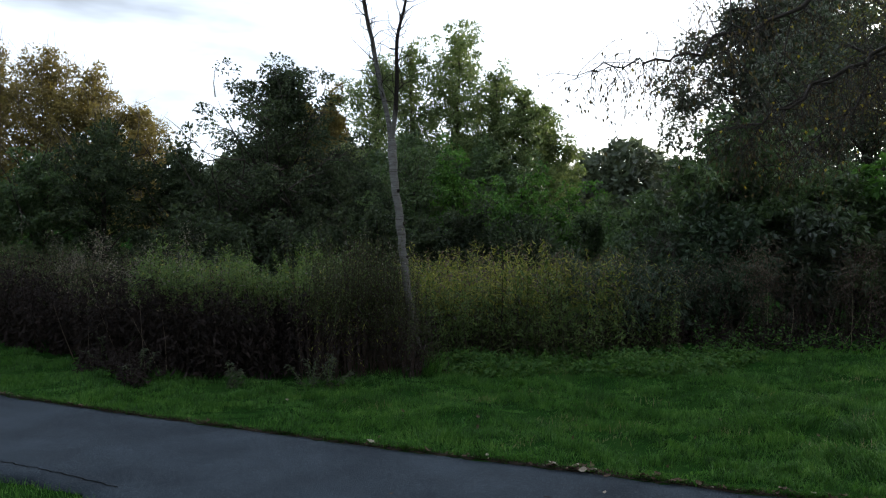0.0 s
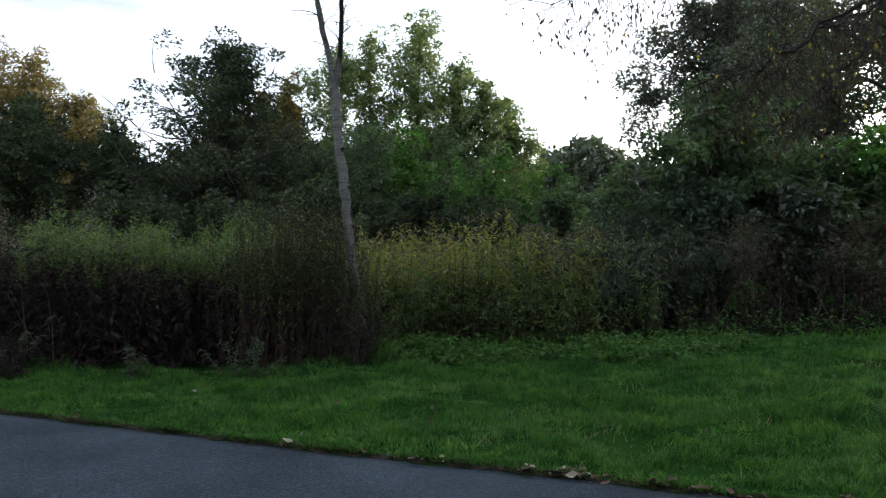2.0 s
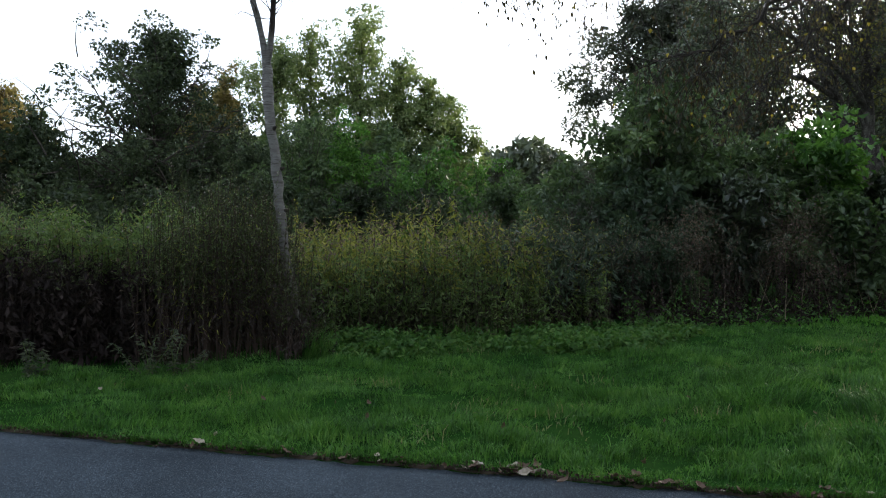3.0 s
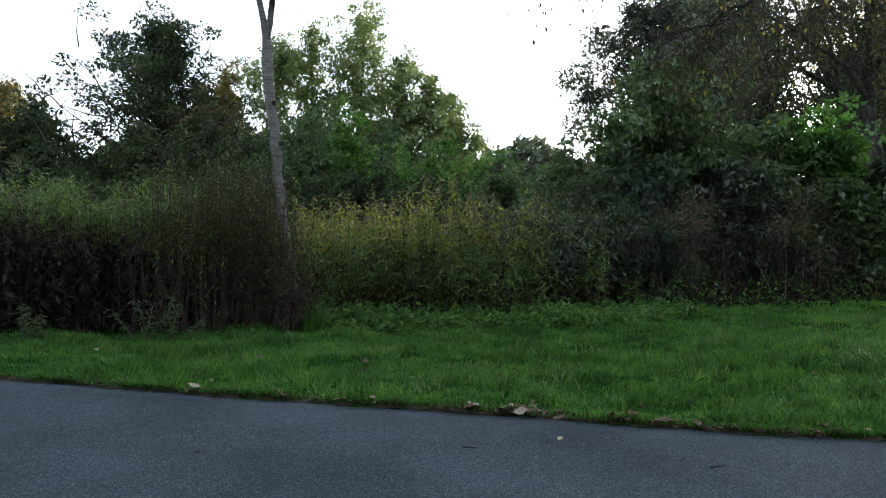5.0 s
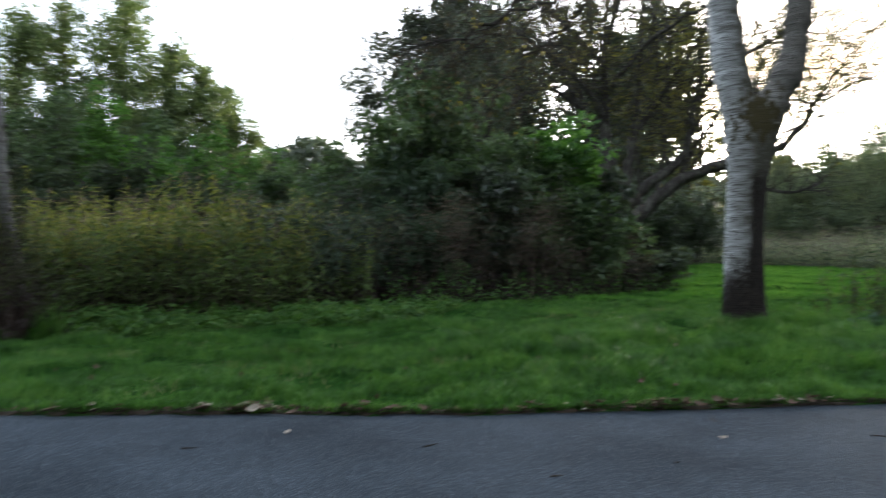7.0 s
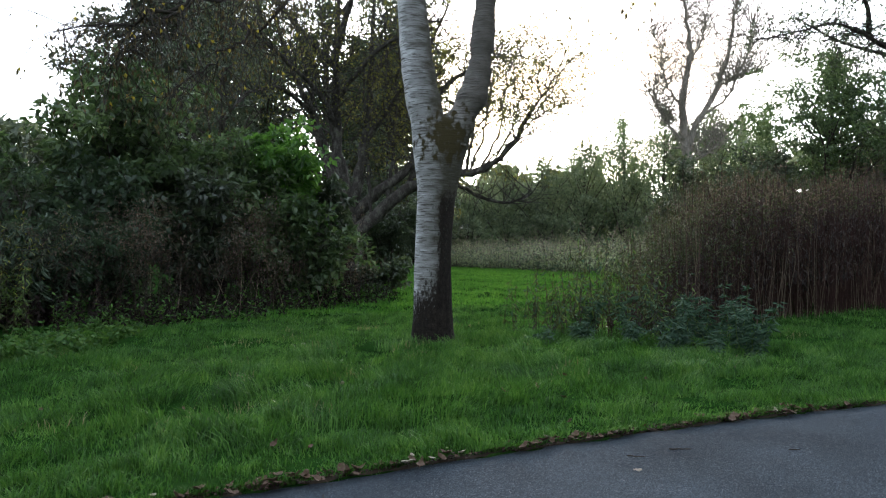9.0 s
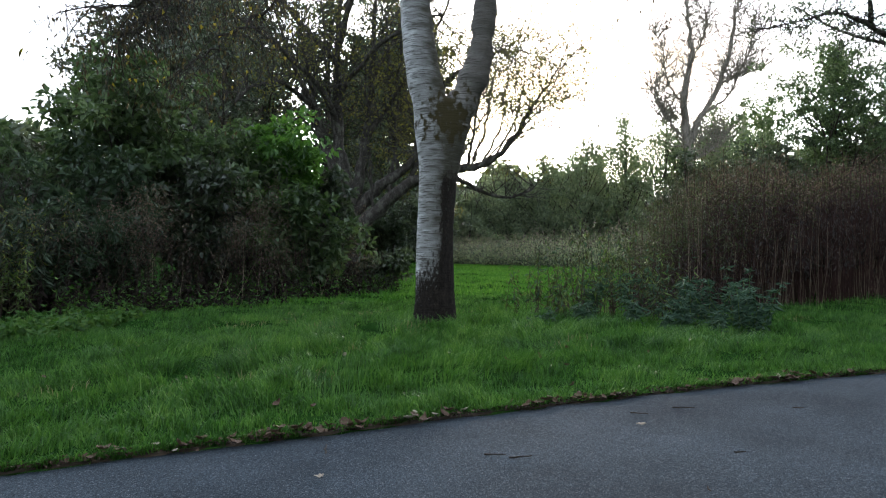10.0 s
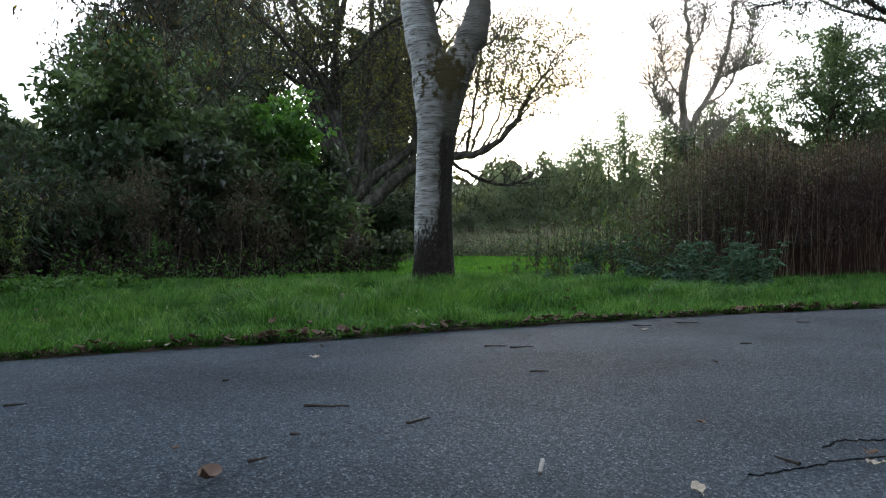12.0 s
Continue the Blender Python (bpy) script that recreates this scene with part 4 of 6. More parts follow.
    lines = [
        ([(5.66, 8.6, 5.6), (4.8, 9.3, 5.55), (3.72, 9.55, 5.04), (2.63, 9.33, 4.6), (1.9, 9.17, 4.3), (1.19, 9.02, 4.16), (0.7, 8.9, 4.1)], 0.05),
        ([(5.7, 8.65, 5.0), (5.3, 10.2, 4.95), (4.99, 10.85, 4.66), (4.05, 10.65, 4.17), (3.49, 10.53, 3.67), (3.09, 10.44, 3.26)], 0.045),
        ([(5.68, 8.6, 4.7), (5.0, 9.6, 4.6), (4.2, 9.9, 4.2), (3.35, 9.94, 3.72), (3.04, 10.15, 3.54), (2.46, 10.54, 3.44)], 0.045),
        ([(5.6, 8.8, 6.3), (4.6, 8.7, 6.6), (3.4, 8.3, 6.0), (2.6, 7.9, 4.9), (2.2, 7.6, 3.9)], 0.04),
        ([(5.7, 8.7, 5.3), (5.6, 10.4, 5.3), (5.13, 11.0, 4.4), (4.65, 11.2, 3.85), (4.17, 11.3, 3.5), (3.81, 11.45, 3.1)], 0.04),
        ([(5.6, 8.9, 6.6), (5.2, 10.6, 6.9), (4.4, 12.0, 6.0), (4.0, 12.6, 5.0)], 0.04),
        ([(5.6, 8.8, 7.0), (4.4, 9.8, 7.4), (3.0, 10.6, 6.6), (2.4, 11.0, 5.6)], 0.035),
        ([(6.5, 8.0, 5.2), (7.3, 7.6, 5.5), (8.0, 7.3, 4.9), (8.15, 7.25, 4.3)], 0.03),
        ([(6.6, 7.9, 5.6), (7.2, 8.4, 6.2), (8.2, 8.9, 6.0), (8.9, 9.2, 5.2)], 0.03),
        ([(6.6, 7.6, 6.4), (7.0, 6.4, 6.9), (7.6, 5.4, 6.2), (7.9, 5.0, 5.2)], 0.03),
    ]
    leaf_p, leaf_d = [], []
    for pts, r in lines:
        p = smooth_line(np.array(pts) - o, 5)
        p[2:] += rng.normal(0, 0.05, p[2:].shape)
        twigs = [tube(p, np.linspace(r * 0.9, 0.006, len(p)), 7, 0.08, rng)]
        m = len(p)
        for k in range(m // 4, m):
            for _ in range(4):
                d = unit(np.array([rng.normal(0, 0.9), rng.normal(0, 0.9), rng.normal(-0.1, 0.45)]))
                b = grow(p[k], d, rng.uniform(0.35, 1.0), 6, rng, up=-0.22, wob=0.2)
                twigs.append(tube(b, np.linspace(0.006, 0.002, 6), 4))
                for q in b[1:]:
                    for _ in range(rng.integers(0, 2)):
                        leaf_p.append(q + rng.normal(0, 0.07, 3))
                        leaf_d.append(rng.normal(0, 0.35, 3) + [0, 0, -1])
                for q in b[2::2]:
                    c = grow(q, [rng.normal(0, 0.5), rng.normal(0, 0.5), -0.6], rng.uniform(0.25, 0.65), 4, rng, up=-0.3, wob=0.12)
                    twigs.append(tube(c, np.linspace(0.003, 0.0012, 4), 3))
                    for e in c[1:]:
                        for _ in range(rng.integers(0, 2)):
                            leaf_p.append(e + rng.normal(0, 0.04, 3))
                            leaf_d.append(rng.normal(0, 0.3, 3) + [0, 0, -1])
        limb = solid("limb", twigs[0], M_TWIG, ob, smooth=True)
        solid("twig_spray", join(twigs[1:]), M_TWIG, limb)
    P, D = np.array(leaf_p), np.array(leaf_d)
    size = rng.uniform(0.04, 0.085, len(P))
    solid("crown", leaves(P, D, size, size * 0.42, rng), M_LEAF_OLIVE, ob, "olive-brown hanging autumn leaves")
    few = rng.choice(len(P), len(P) // 30, replace=False)
    solid("yellow_leaves", leaves(P[few] + 0.03, D[few], 0.06, 0.045, rng), M_LEAF_YELLOW, ob, "scattered yellow autumn leaves")


def build_slim_birch():
    rng = np.random.default_rng(22)
    o = np.array([-1.76, 9.86, -0.06])
    ob = root("birch_tree", tuple(o), "slim leaning grey birch stem forked high, almost bare", "tree")
    main = smooth_line(np.array([(-1.74, 9.84, -0.06), (-1.78, 9.9, 0.2), (-1.88, 9.98, 0.78), (-2.05, 10.15, 1.6), (-2.17, 10.3, 2.3), (-2.30, 10.45, 3.0), (-2.40, 10.6, 3.62), (-2.56, 10.6, 4.4), (-2.72, 10.6, 5.2), (-2.86, 10.6, 5.8), (-3.1, 10.7, 7.2), (-3.25, 10.8, 9.0)]) - o, 4)
    rm = np.interp(main[:, 2], [0, 0.3, 1, 2.3, 3.5, 3.9, 6, 9], [0.12, 0.078, 0.058, 0.062, 0.068, 0.042, 0.032, 0.01])
    main[1:-1, :2] += rng.normal(0, 0.006, (len(main) - 2, 2))
    solid("trunk", tube(main, rm, 12, 0.07, rng), M_BIRCH_SLIM, ob, smooth=True)
    fork = smooth_line(np.array([(-2.38, 10.58, 3.5), (-2.33, 10.6, 3.9), (-2.30, 10.62, 4.5), (-2.30, 10.62, 5.2), (-2.17, 10.65, 5.8), (-2.0, 10.7, 7.0), (-1.95, 10.8, 8.6)]) - o, 4)
    solid("fork_stem", tube(fork, np.linspace(0.045, 0.012, len(fork)), 10, 0.05, rng), M_BIRCH_SLIM, ob, smooth=True)
    lp = []
    for line in (main, fork):
        for q in line[line[:, 2] > 4.1]:
            for _ in range(4):
                b = grow(q, [rng.normal(0, 0.6), rng.normal(0, 0.6), rng.uniform(0.2, 1.1)], rng.uniform(0.2, 0.7), 6, rng, up=0.05, wob=0.35)
                solid("twig", tube(b, np.linspace(0.008, 0.002, 6), 4), M_TWIG, ob)
                if q[2] > 6:
                    lp += [e + rng.normal(0, 0.05, 3) for e in b[2:] for _ in range(3)]
    # knots along the stem
    for q in main[6:24:3]:
        a = rng.uniform(0, 6.28)
        d = np.array([math.cos(a), math.sin(a), 0.5])
        solid("knot", tube([q + d * 0.03, q + d * 0.075, q + d * 0.10], [0.035, 0.025, 0.012], 7), M_TWIG, ob, smooth=True)
    P = np.array(lp)
    solid("crown", leaves(P, rng.standard_normal(P.shape) + [0, 0, -0.8], 0.05, 0.03, rng), M_LEAF_OLIVE, ob)


def build_old_tree():
    rng = np.random.default_rng(23)
    o = np.array([12.65, 23.5, float(ground_z(12.65, 23.5)) - 0.1])
    ob = root("old_tree", tuple(o), "old spreading tree with mossy elbowed limbs and thin autumn leaves", "tree")
    solid("trunk", tube(smooth_line(np.array([(12.7, 23.5, o[2]), (12.66, 23.55, 0.9), (12.55, 23.6, 1.9), (12.45, 23.7, 3.0)]) - o, 5), np.linspace(0.40, 0.30, 16), 12, 0.06, rng), M_BARK_MOSSY, ob, smooth=True)
    lines = [
        ([(12.6, 23.6, 1.7), (13.19, 23.22, 2.28), (14.15, 22.55, 3.3), (15.29, 21.77, 3.88), (16.26, 21.11, 4.0), (17.22, 20.44, 5.0), (17.78, 20.05, 6.2), (18.49, 19.54, 7.4)], 0.22),
        ([(12.55, 23.6, 2.2), (13.2, 23.4, 3.0), (13.82, 22.77, 3.7), (14.38, 22.38, 4.4), (14.7, 22.2, 6.5), (15.0, 22.2, 9.0)], 0.20),
        ([(12.5, 23.65, 2.4), (12.84, 23.43, 3.95), (13.1, 23.4, 6), (13.4, 23.6, 9), (13.7, 23.5, 12)], 0.18),
        ([(12.5, 23.7, 2.6), (12.39, 23.74, 3.4), (12.18, 23.87, 4.93), (12.11, 23.89, 6.9), (12.12, 23.86, 8.7), (12.3, 23.9, 12.5)], 0.24),
        ([(12.45, 23.7, 2.8), (11.9, 24.1, 4.3), (11.4, 24.35, 6.0), (10.84, 24.75, 7.5), (10.2, 25, 9.5)], 0.17),
        ([(12.1, 23.9, 5.5), (11.2, 23.4, 6.5), (9.8, 23.0, 7.4), (8.3, 22.6, 8.0)], 0.12),
        ([(12.2, 23.9, 7.5), (11.0, 24.6, 9.0), (9.6, 25, 10.4), (8.2, 25.2, 11)], 0.12),
        ([(14.6, 22.3, 6.0), (15.8, 21.8, 7.4), (17.2, 21.4, 8.2), (18.4, 21, 8.4)], 0.10),
        ([(13.2, 23.5, 7.0), (14.4, 24, 8.8), (15.8, 24.3, 10.4), (17, 24.4, 11.5)], 0.11),
        ([(15.3, 21.77, 3.88), (16.4, 21.5, 3.3), (17.6, 21.0, 3.0), (18.4, 20.6, 3.4)], 0.08),
        ([(12.12, 23.9, 8.0), (12.0, 22.6, 9.6), (11.7, 21.4, 10.8), (11.4, 20.4, 11.2)], 0.11),
        ([(12.2, 23.8, 6.5), (12.6, 22.5, 7.6), (13.4, 21.2, 8.4), (14, 20, 8.6)], 0.10),
        ([(11.4, 24.35, 6.0), (10.2, 24.0, 6.6), (9.0, 23.4, 6.2), (8.2, 23, 5.4)], 0.09),
        ([(13.0, 23.4, 5.0), (14.0, 23.0, 6.6), (15.2, 22.6, 8.6), (16.0, 22.4, 10.6)], 0.11),
        ([(14.15, 22.55, 3.3), (15.0, 22.6, 4.8), (16.2, 22.4, 6.6), (17.0, 22.2, 8.8)], 0.10),
        ([(12.3, 23.9, 9.5), (13.4, 23.2, 11.2), (14.6, 22.4, 12.2)], 0.09),
        ([(16.0, 21.3, 4.0), (16.4, 21.0, 5.4), (16.58, 20.89, 6.95), (16.9, 20.7, 8.5)], 0.05),
        ([(16.26, 21.11, 4.0), (16.9, 20.7, 5.6), (17.06, 20.55, 7.4), (17.6, 20.2, 8.6)], 0.05),
        ([(17.22, 20.44, 5.0), (17.9, 20.0, 5.9), (18.7, 19.5, 6.4), (19.4, 19.0, 6.3)], 0.04),
        ([(15.6, 21.6, 3.95), (16.1, 21.2, 5.2), (16.5, 20.9, 6.2), (16.7, 20.7, 7.6)], 0.045),
        ([(16.7, 20.8, 4.4), (17.3, 20.5, 5.6), (17.5, 20.3, 6.6), (17.9, 20.1, 7.8)], 0.045),
        ([(17.5, 20.25, 5.6), (18.2, 19.8, 6.6), (18.6, 19.4, 7.6), (19.3, 19.2, 8.2)], 0.04),
        ([(16.2, 21.1, 4.0), (17.0, 20.7, 4.9), (18.0, 20.2, 5.4), (18.9, 19.8, 5.5)], 0.035),
    ]
    # upright shoots along the elbowed limbs
    for x, y, z, top, ax, ay in [(13.2, 23.2, 2.5, 7.5, -0.3, 0.2), (13.7, 22.9, 3.0, 8.5, 0.2, -0.3), (14.3, 22.5, 3.4, 7.0, 0.5, 0.2), (14.8, 22.1, 3.7, 8.8, 0.1, 0.3), (15.4, 21.7, 3.9, 7.6, 0.6, -0.2), (12.3, 23.8, 3.4, 9.5, -0.8, 0.1), (12.0, 24.0, 4.4, 9.0, -1.3, 0.0), (13.9, 22.7, 3.8, 9.5, -0.4, 0.3), (15.9, 21.4, 4.0, 8.4, 0.9, 0.2)]:
        lines.append(([(x, y, z), (x + 0.35 * ax, y + 0.35 * ay, z + 0.25 * (top - z)), (x + 0.7 * ax, y + 0.7 * ay, z + 0.6 * (top - z)), (x + ax, y + ay, top)], 0.07))
    P = []
    for pts, r in lines:
        p = smooth_line(np.array(pts) - o, 5)
        p[1:] += rng.normal(0, 0.03, p[1:].shape)
        twigs = [tube(p, np.linspace(r * (1.25 if r > 0.13 else 1), 0.03 if r > 0.055 else 0.012, len(p)), 9, 0.09, rng)]
        m = len(p)
        fine = 1.0 if r > 0.055 else 0.65
        for k in range(m // 2 if r > 0.13 else m // 3, m):
            for _ in range(3 if r > 0.055 else 5):
                d = unit(np.array([rng.normal(), rng.normal(), rng.normal(0.5, 0.6)]))
                b = grow(p[k], d, rng.uniform(0.6, 2.2), 6, rng, up=0.12, wob=0.16)
                twigs.append(tube(b, np.linspace(0.020, 0.006, 6) * fine, 4))
                for q in b[2:]:
                    c = grow(q, unit(rng.standard_normal(3)) + d, rng.uniform(0.4, 1.0), 4, rng, up=0.03, wob=0.2)
                    twigs.append(tube(c[::3], [0.009 * fine, 0.005 * fine], 3))
                    P += [e + rng.normal(0, 0.10, 3) for e in c[1:] for _ in range(3) if e[2] > 3.6 if rng.uniform() < (0.42 if r < 0.055 else 0.36 if e[0] > 2.6 else 0.40)]
        # thin limbs get a paler bark in place of sunlight on them
        mat = M_BARK_MOSSY if r > 0.055 else M_BARK_PALE
        limb = solid("limb", twigs[0], mat, ob, smooth=True)
        solid("twig_spray", join(twigs[1:]), mat, limb, smooth=True)
    P = np.array(P)
    size = rng.uniform(0.06, 0.13, len(P))
    solid("crown", leaves(P, rng.standard_normal(P.shape) + [0, 0, -0.5], size, size * 0.6, rng), M_LEAF_GOLD, ob, "sparse olive and yellow leaves")


def build_bare_tree():
    rng = np.random.default_rng(24)
    c = np.array([1.73, 2.0, 0.93])
    s = 1.15

    def at(x, y, z):
        return c + s * (np.array([x, y, z]) - c)

    o = at(42.9, 31.97, 0.0)
    o[2] = 0.2
    ob = root("bare_tree", tuple(o), "tall bare pale-barked tree with a forked upright crown", "tree")
    lines = [
        ([(42.9, 31.97, -0.2), (42.95, 31.97, 4), (42.9, 31.97, 7.2), (42.75, 32.05, 8.78), (42.53, 32.15, 12.32), (42.88, 31.87, 15.48), (42.5, 32.08, 19.0), (42.6, 32.0, 22)], 0.6),
        ([(42.8, 32, 8.6), (43.44, 31.56, 10.76), (44.54, 30.77, 13.13), (45.3, 30.21, 17.08), (45.6, 29.98, 19.05), (45.8, 29.8, 21)], 0.3),
        ([(42.7, 32.1, 9.2), (41.9, 32.6, 10.1), (41.49, 32.89, 10.6), (41.15, 33.11, 11.6), (40.7, 33.3, 13)], 0.11),
        ([(43.6, 31.4, 11), (45.04, 30.45, 12.35), (46.3, 29.55, 15.52), (46.6, 29.3, 17.5)], 0.12),
        ([(42.6, 32.1, 11.5), (41.6, 32.8, 13), (41.3, 33.0, 15), (40.8, 33.3, 17)], 0.10),
        ([(42.8, 31.9, 14.5), (43.6, 31.3, 16.5), (43.9, 31.1, 19)], 0.10),
        ([(44.54, 30.77, 13.13), (45.6, 30, 13.6), (47, 29.1, 14.2)], 0.14),
        ([(42.8, 32, 7.6), (44.2, 31.0, 8.6), (45.2, 30.2, 10.2)], 0.16),
    ]
    P = []
    for k, (pts, r) in enumerate(lines):
        p = smooth_line(np.array([at(*q) for q in pts]) - o, 5)
        p[1:] += rng.normal(0, 0.06, p[1:].shape)
        twigs = [tube(p, np.linspace(r, 0.03, len(p)), 8, 0.05, rng)]
        for q in p[len(p) // 3:]:
            for _ in range(10):
                b = grow(q, [rng.normal(), rng.normal(), rng.normal(0.9, 0.5)], rng.uniform(0.9, 3.8), 6, rng, up=0.08, wob=0.2)
                twigs.append(tube(b, np.linspace(0.036, 0.014, 6), 4))
                for e in b[2:]:
                    d = grow(e, rng.standard_normal(3) + [0, 0, 0.3], rng.uniform(0.4, 1.0), 3, rng, wob=0.2)
                    twigs.append(tube(d[::2], [0.02, 0.011], 3))
                    P += [d[-1] + rng.normal(0, 0.15, 3) for _ in range(2)]
        limb = solid("trunk" if k == 0 else "limb", twigs[0], M_BARK_BARE, ob, smooth=True)
        solid("twig_spray", join(twigs[1:]), M_BARK_BARE, limb, smooth=True)
    P = np.array(P)
    P = P[rng.uniform(0, 1, len(P)) < 0.3]
    solid("crown", leaves(P, rng.standard_normal(P.shape), 0.13, 0.09, rng), M_LEAF_OLIVE, ob, "last few hanging leaves")


def build_right_tree():
    """A tree standing to the right, out of view, whose limb reaches over the weeds."""
    rng = np.random.default_rng(25)
    o = np.array([20.6, 7.4, 0.1])
    ob = root("overhanging_tree", tuple(o), "dark-limbed tree reaching a leafy bough over the weeds", "tree")
    lines = [
        ([(20.6, 7.4, 0.0), (20.6, 7.5, 2), (20.4, 7.5, 4.2), (20.3, 7.5, 6.5), (20.4, 7.5, 9)], 0.24),
        ([(20.45, 7.5, 3.6), (19.2, 8.0, 4.9), (18.2, 8.4, 5.3), (17.5, 8.73, 5.6), (17.1, 8.98, 5.85), (16.66, 9.32, 6.05), (16.07, 9.72, 5.88), (15.39, 10.19, 5.7)], 0.085),
        ([(17.3, 8.9, 5.75), (16.9, 8.8, 6.4), (16.2, 9.0, 6.9), (15.6, 9.3, 7.2)], 0.06),
        ([(18.2, 8.4, 5.3), (17.6, 9.6, 5.9), (17.0, 10.4, 6.6)], 0.05),
        ([(20.4, 7.5, 5), (18.9, 7.9, 6.6), (17.4, 8.4, 7.6), (16.2, 8.9, 8.0)], 0.09),
        ([(20.35, 7.5, 6), (19.6, 9, 7.6), (18.8, 10.4, 8.4)], 0.08),
    ]
    P = []
    for k, (pts, r) in enumerate(lines):
        p = smooth_line(np.array(pts) - o, 5)
        twigs = [tube(p, np.linspace(r, 0.012, len(p)), 8, 0.05, rng)]
        for q in p[len(p) // 3:]:
            for _ in range(7):
                b = grow(q, [rng.normal(), rng.normal(), rng.normal(0.1, 0.5)], rng.uniform(0.4, 1.3), 6, rng, up=-0.08, wob=0.25)
                twigs.append(tube(b, np.linspace(0.010, 0.003, 6), 4))
                P += [e + rng.normal(0, 0.10, 3) for e in b[2:] for _ in range(2)]
        limb = solid("trunk" if k == 0 else "limb", twigs[0], M_TWIG, ob, smooth=True)
        solid("twig_spray", join(twigs[1:]), M_TWIG, limb, smooth=True)
    P = np.array(P)
    size = rng.uniform(0.05, 0.1, len(P))
    solid("crown", leaves(P, rng.standard_normal(P.shape) + [0, 0, -0.9], size, size * 0.55, rng), M_LEAF_DARK, ob)


build_big_birch()
build_slim_birch()
build_old_tree()
build_bare_tree()
build_right_tree()

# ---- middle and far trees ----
tree("alder_tree", "dark green alder with an open layered crown", (-11.6, 26.3), 8.9, 4.7, 0.2, 0.10, cone_shape, 12, 90, M_BARK, M_LEAF_SHADED, 0.14, 27000, 36, 0.14, clump=0.46)
for x, y, H, w, mat, seed in [(-22.5, 21.5, 4.8, 3.0, M_LEAF_MID, 41), (-19.6, 22.2, 5.3, 2.9, M_LEAF_MID, 42), (-17.0, 22.5, 6.4, 2.8, M_LEAF_SHADED, 43), (-14.2, 23.0, 5.5, 2.8, M_LEAF_SHADED, 44), (-26, 22, 5.0, 3.2, M_LEAF_MID, 40), (-13.2, 27.8, 4.6, 3.0, M_LEAF_SHADED, 45), (-10.0, 27.8, 5.2, 3.2, M_LEAF_SHADED, 46)]:
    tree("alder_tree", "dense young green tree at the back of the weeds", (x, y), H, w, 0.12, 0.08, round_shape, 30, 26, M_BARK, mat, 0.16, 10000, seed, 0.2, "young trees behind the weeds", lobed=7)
for x, y, H, w, mat, seed in [(-9.3, 24.4, 3.9, 1.9, M_LEAF_SHADED, 51), (-7.3, 23.6, 4.6, 1.9, M_LEAF_SHADED, 52), (-5.6, 24.0, 5.6, 2.0, M_LEAF_MID, 53), (-3.8, 24.3, 5.3, 2.0, M_LEAF_BRIGHT, 54), (-1.7, 23.8, 4.5, 1.9, M_LEAF_BRIGHT, 55), (0.4, 24.8, 3.9, 2.1, M_LEAF_BRIGHT, 56), (2.4, 23.8, 3.6, 2.0, M_LEAF_MID, 57), (-12.0, 20.0, 3.0, 1.8, M_LEAF_SHADED, 58), (-10.2, 18.0, 2.7, 1.9, M_LEAF_SHADED, 59), (-7.6, 18.6, 2.9, 1.9, M_LEAF_SHADED, 60), (-5.2, 19.0, 3.0, 1.9, M_LEAF_SHADED, 61), (-2.9, 19.6, 2.9, 1.8, M_LEAF_SHADED, 62), (-0.9, 19.8, 2.9, 1.7, M_LEAF_SHADED, 63)]:
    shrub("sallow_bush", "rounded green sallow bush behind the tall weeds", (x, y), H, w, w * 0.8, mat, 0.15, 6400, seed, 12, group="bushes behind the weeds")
for x, y, H, w, mat, seed in [(-10.2, 58.6, 21.2, 5.2, M_LEAF_POPLAR, 61), (-13.8, 58.0, 20.2, 5.4, M_LEAF_POPLAR, 62), (-17.6, 57.2, 18.4, 5.4, M_LEAF_POPLAR, 63), (-7.0, 59.3, 17.4, 4.8, M_LEAF_POPLAR, 64), (-4.6, 59.8, 15.6, 4.4, M_LEAF_POPLAR, 65), (-2.6, 60.2, 12.0, 3.8, M_LEAF_POPLAR, 66), (-21.3, 56.5, 15.6, 2.4, M_LEAF_AUTUMN, 67), (-23.2, 56.0, 14.8, 2.0, M_LEAF_AUTUMN, 60), (-13.5, 53, 11.0, 5.4, M_LEAF_MID, 68), (-7.0, 54, 10, 5.0, M_LEAF_MID, 69), (-19.0, 53, 9.5, 4.6, M_LEAF_MID, 70)]:
    tree("poplar_tree", "tall grey-green poplar with upswept airy branches", (x, y), H, w, 0.3, 0.10, broad_shape, 52, 46, M_BARK, mat, 0.25, 12000, seed, 0.35, "poplars in the distance", lobed=7)
for x, y, H, w, seed in [(-58.5, 59.0, 22.5, 7.5, 71), (-53.0, 60.0, 22.0, 7.5, 72), (-48.0, 60.7, 19.6, 6.4, 73), (-43.8, 61.3, 15.8, 5.0, 74), (-64.0, 57.0, 21.0, 7.0, 75)]:
    tree("poplar_tree", "yellowing autumn poplar with airy crown", (x, y), H, w, 0.35, 0.16, round_shape, 48, 46, M_BARK_PALE, M_LEAF_AUTUMN, 0.27, 15000, seed, 0.5, "yellowing poplars")
tree("oak_tree", "broad dark evergreen-looking oak behind the thicket", (16.6, 63.0), 24.0, 11.0, 0.6, 0.12, round_shape, 20, 90, M_BARK, M_LEAF_OAK, 0.36, 40000, 81, 0.35, lobed=14)
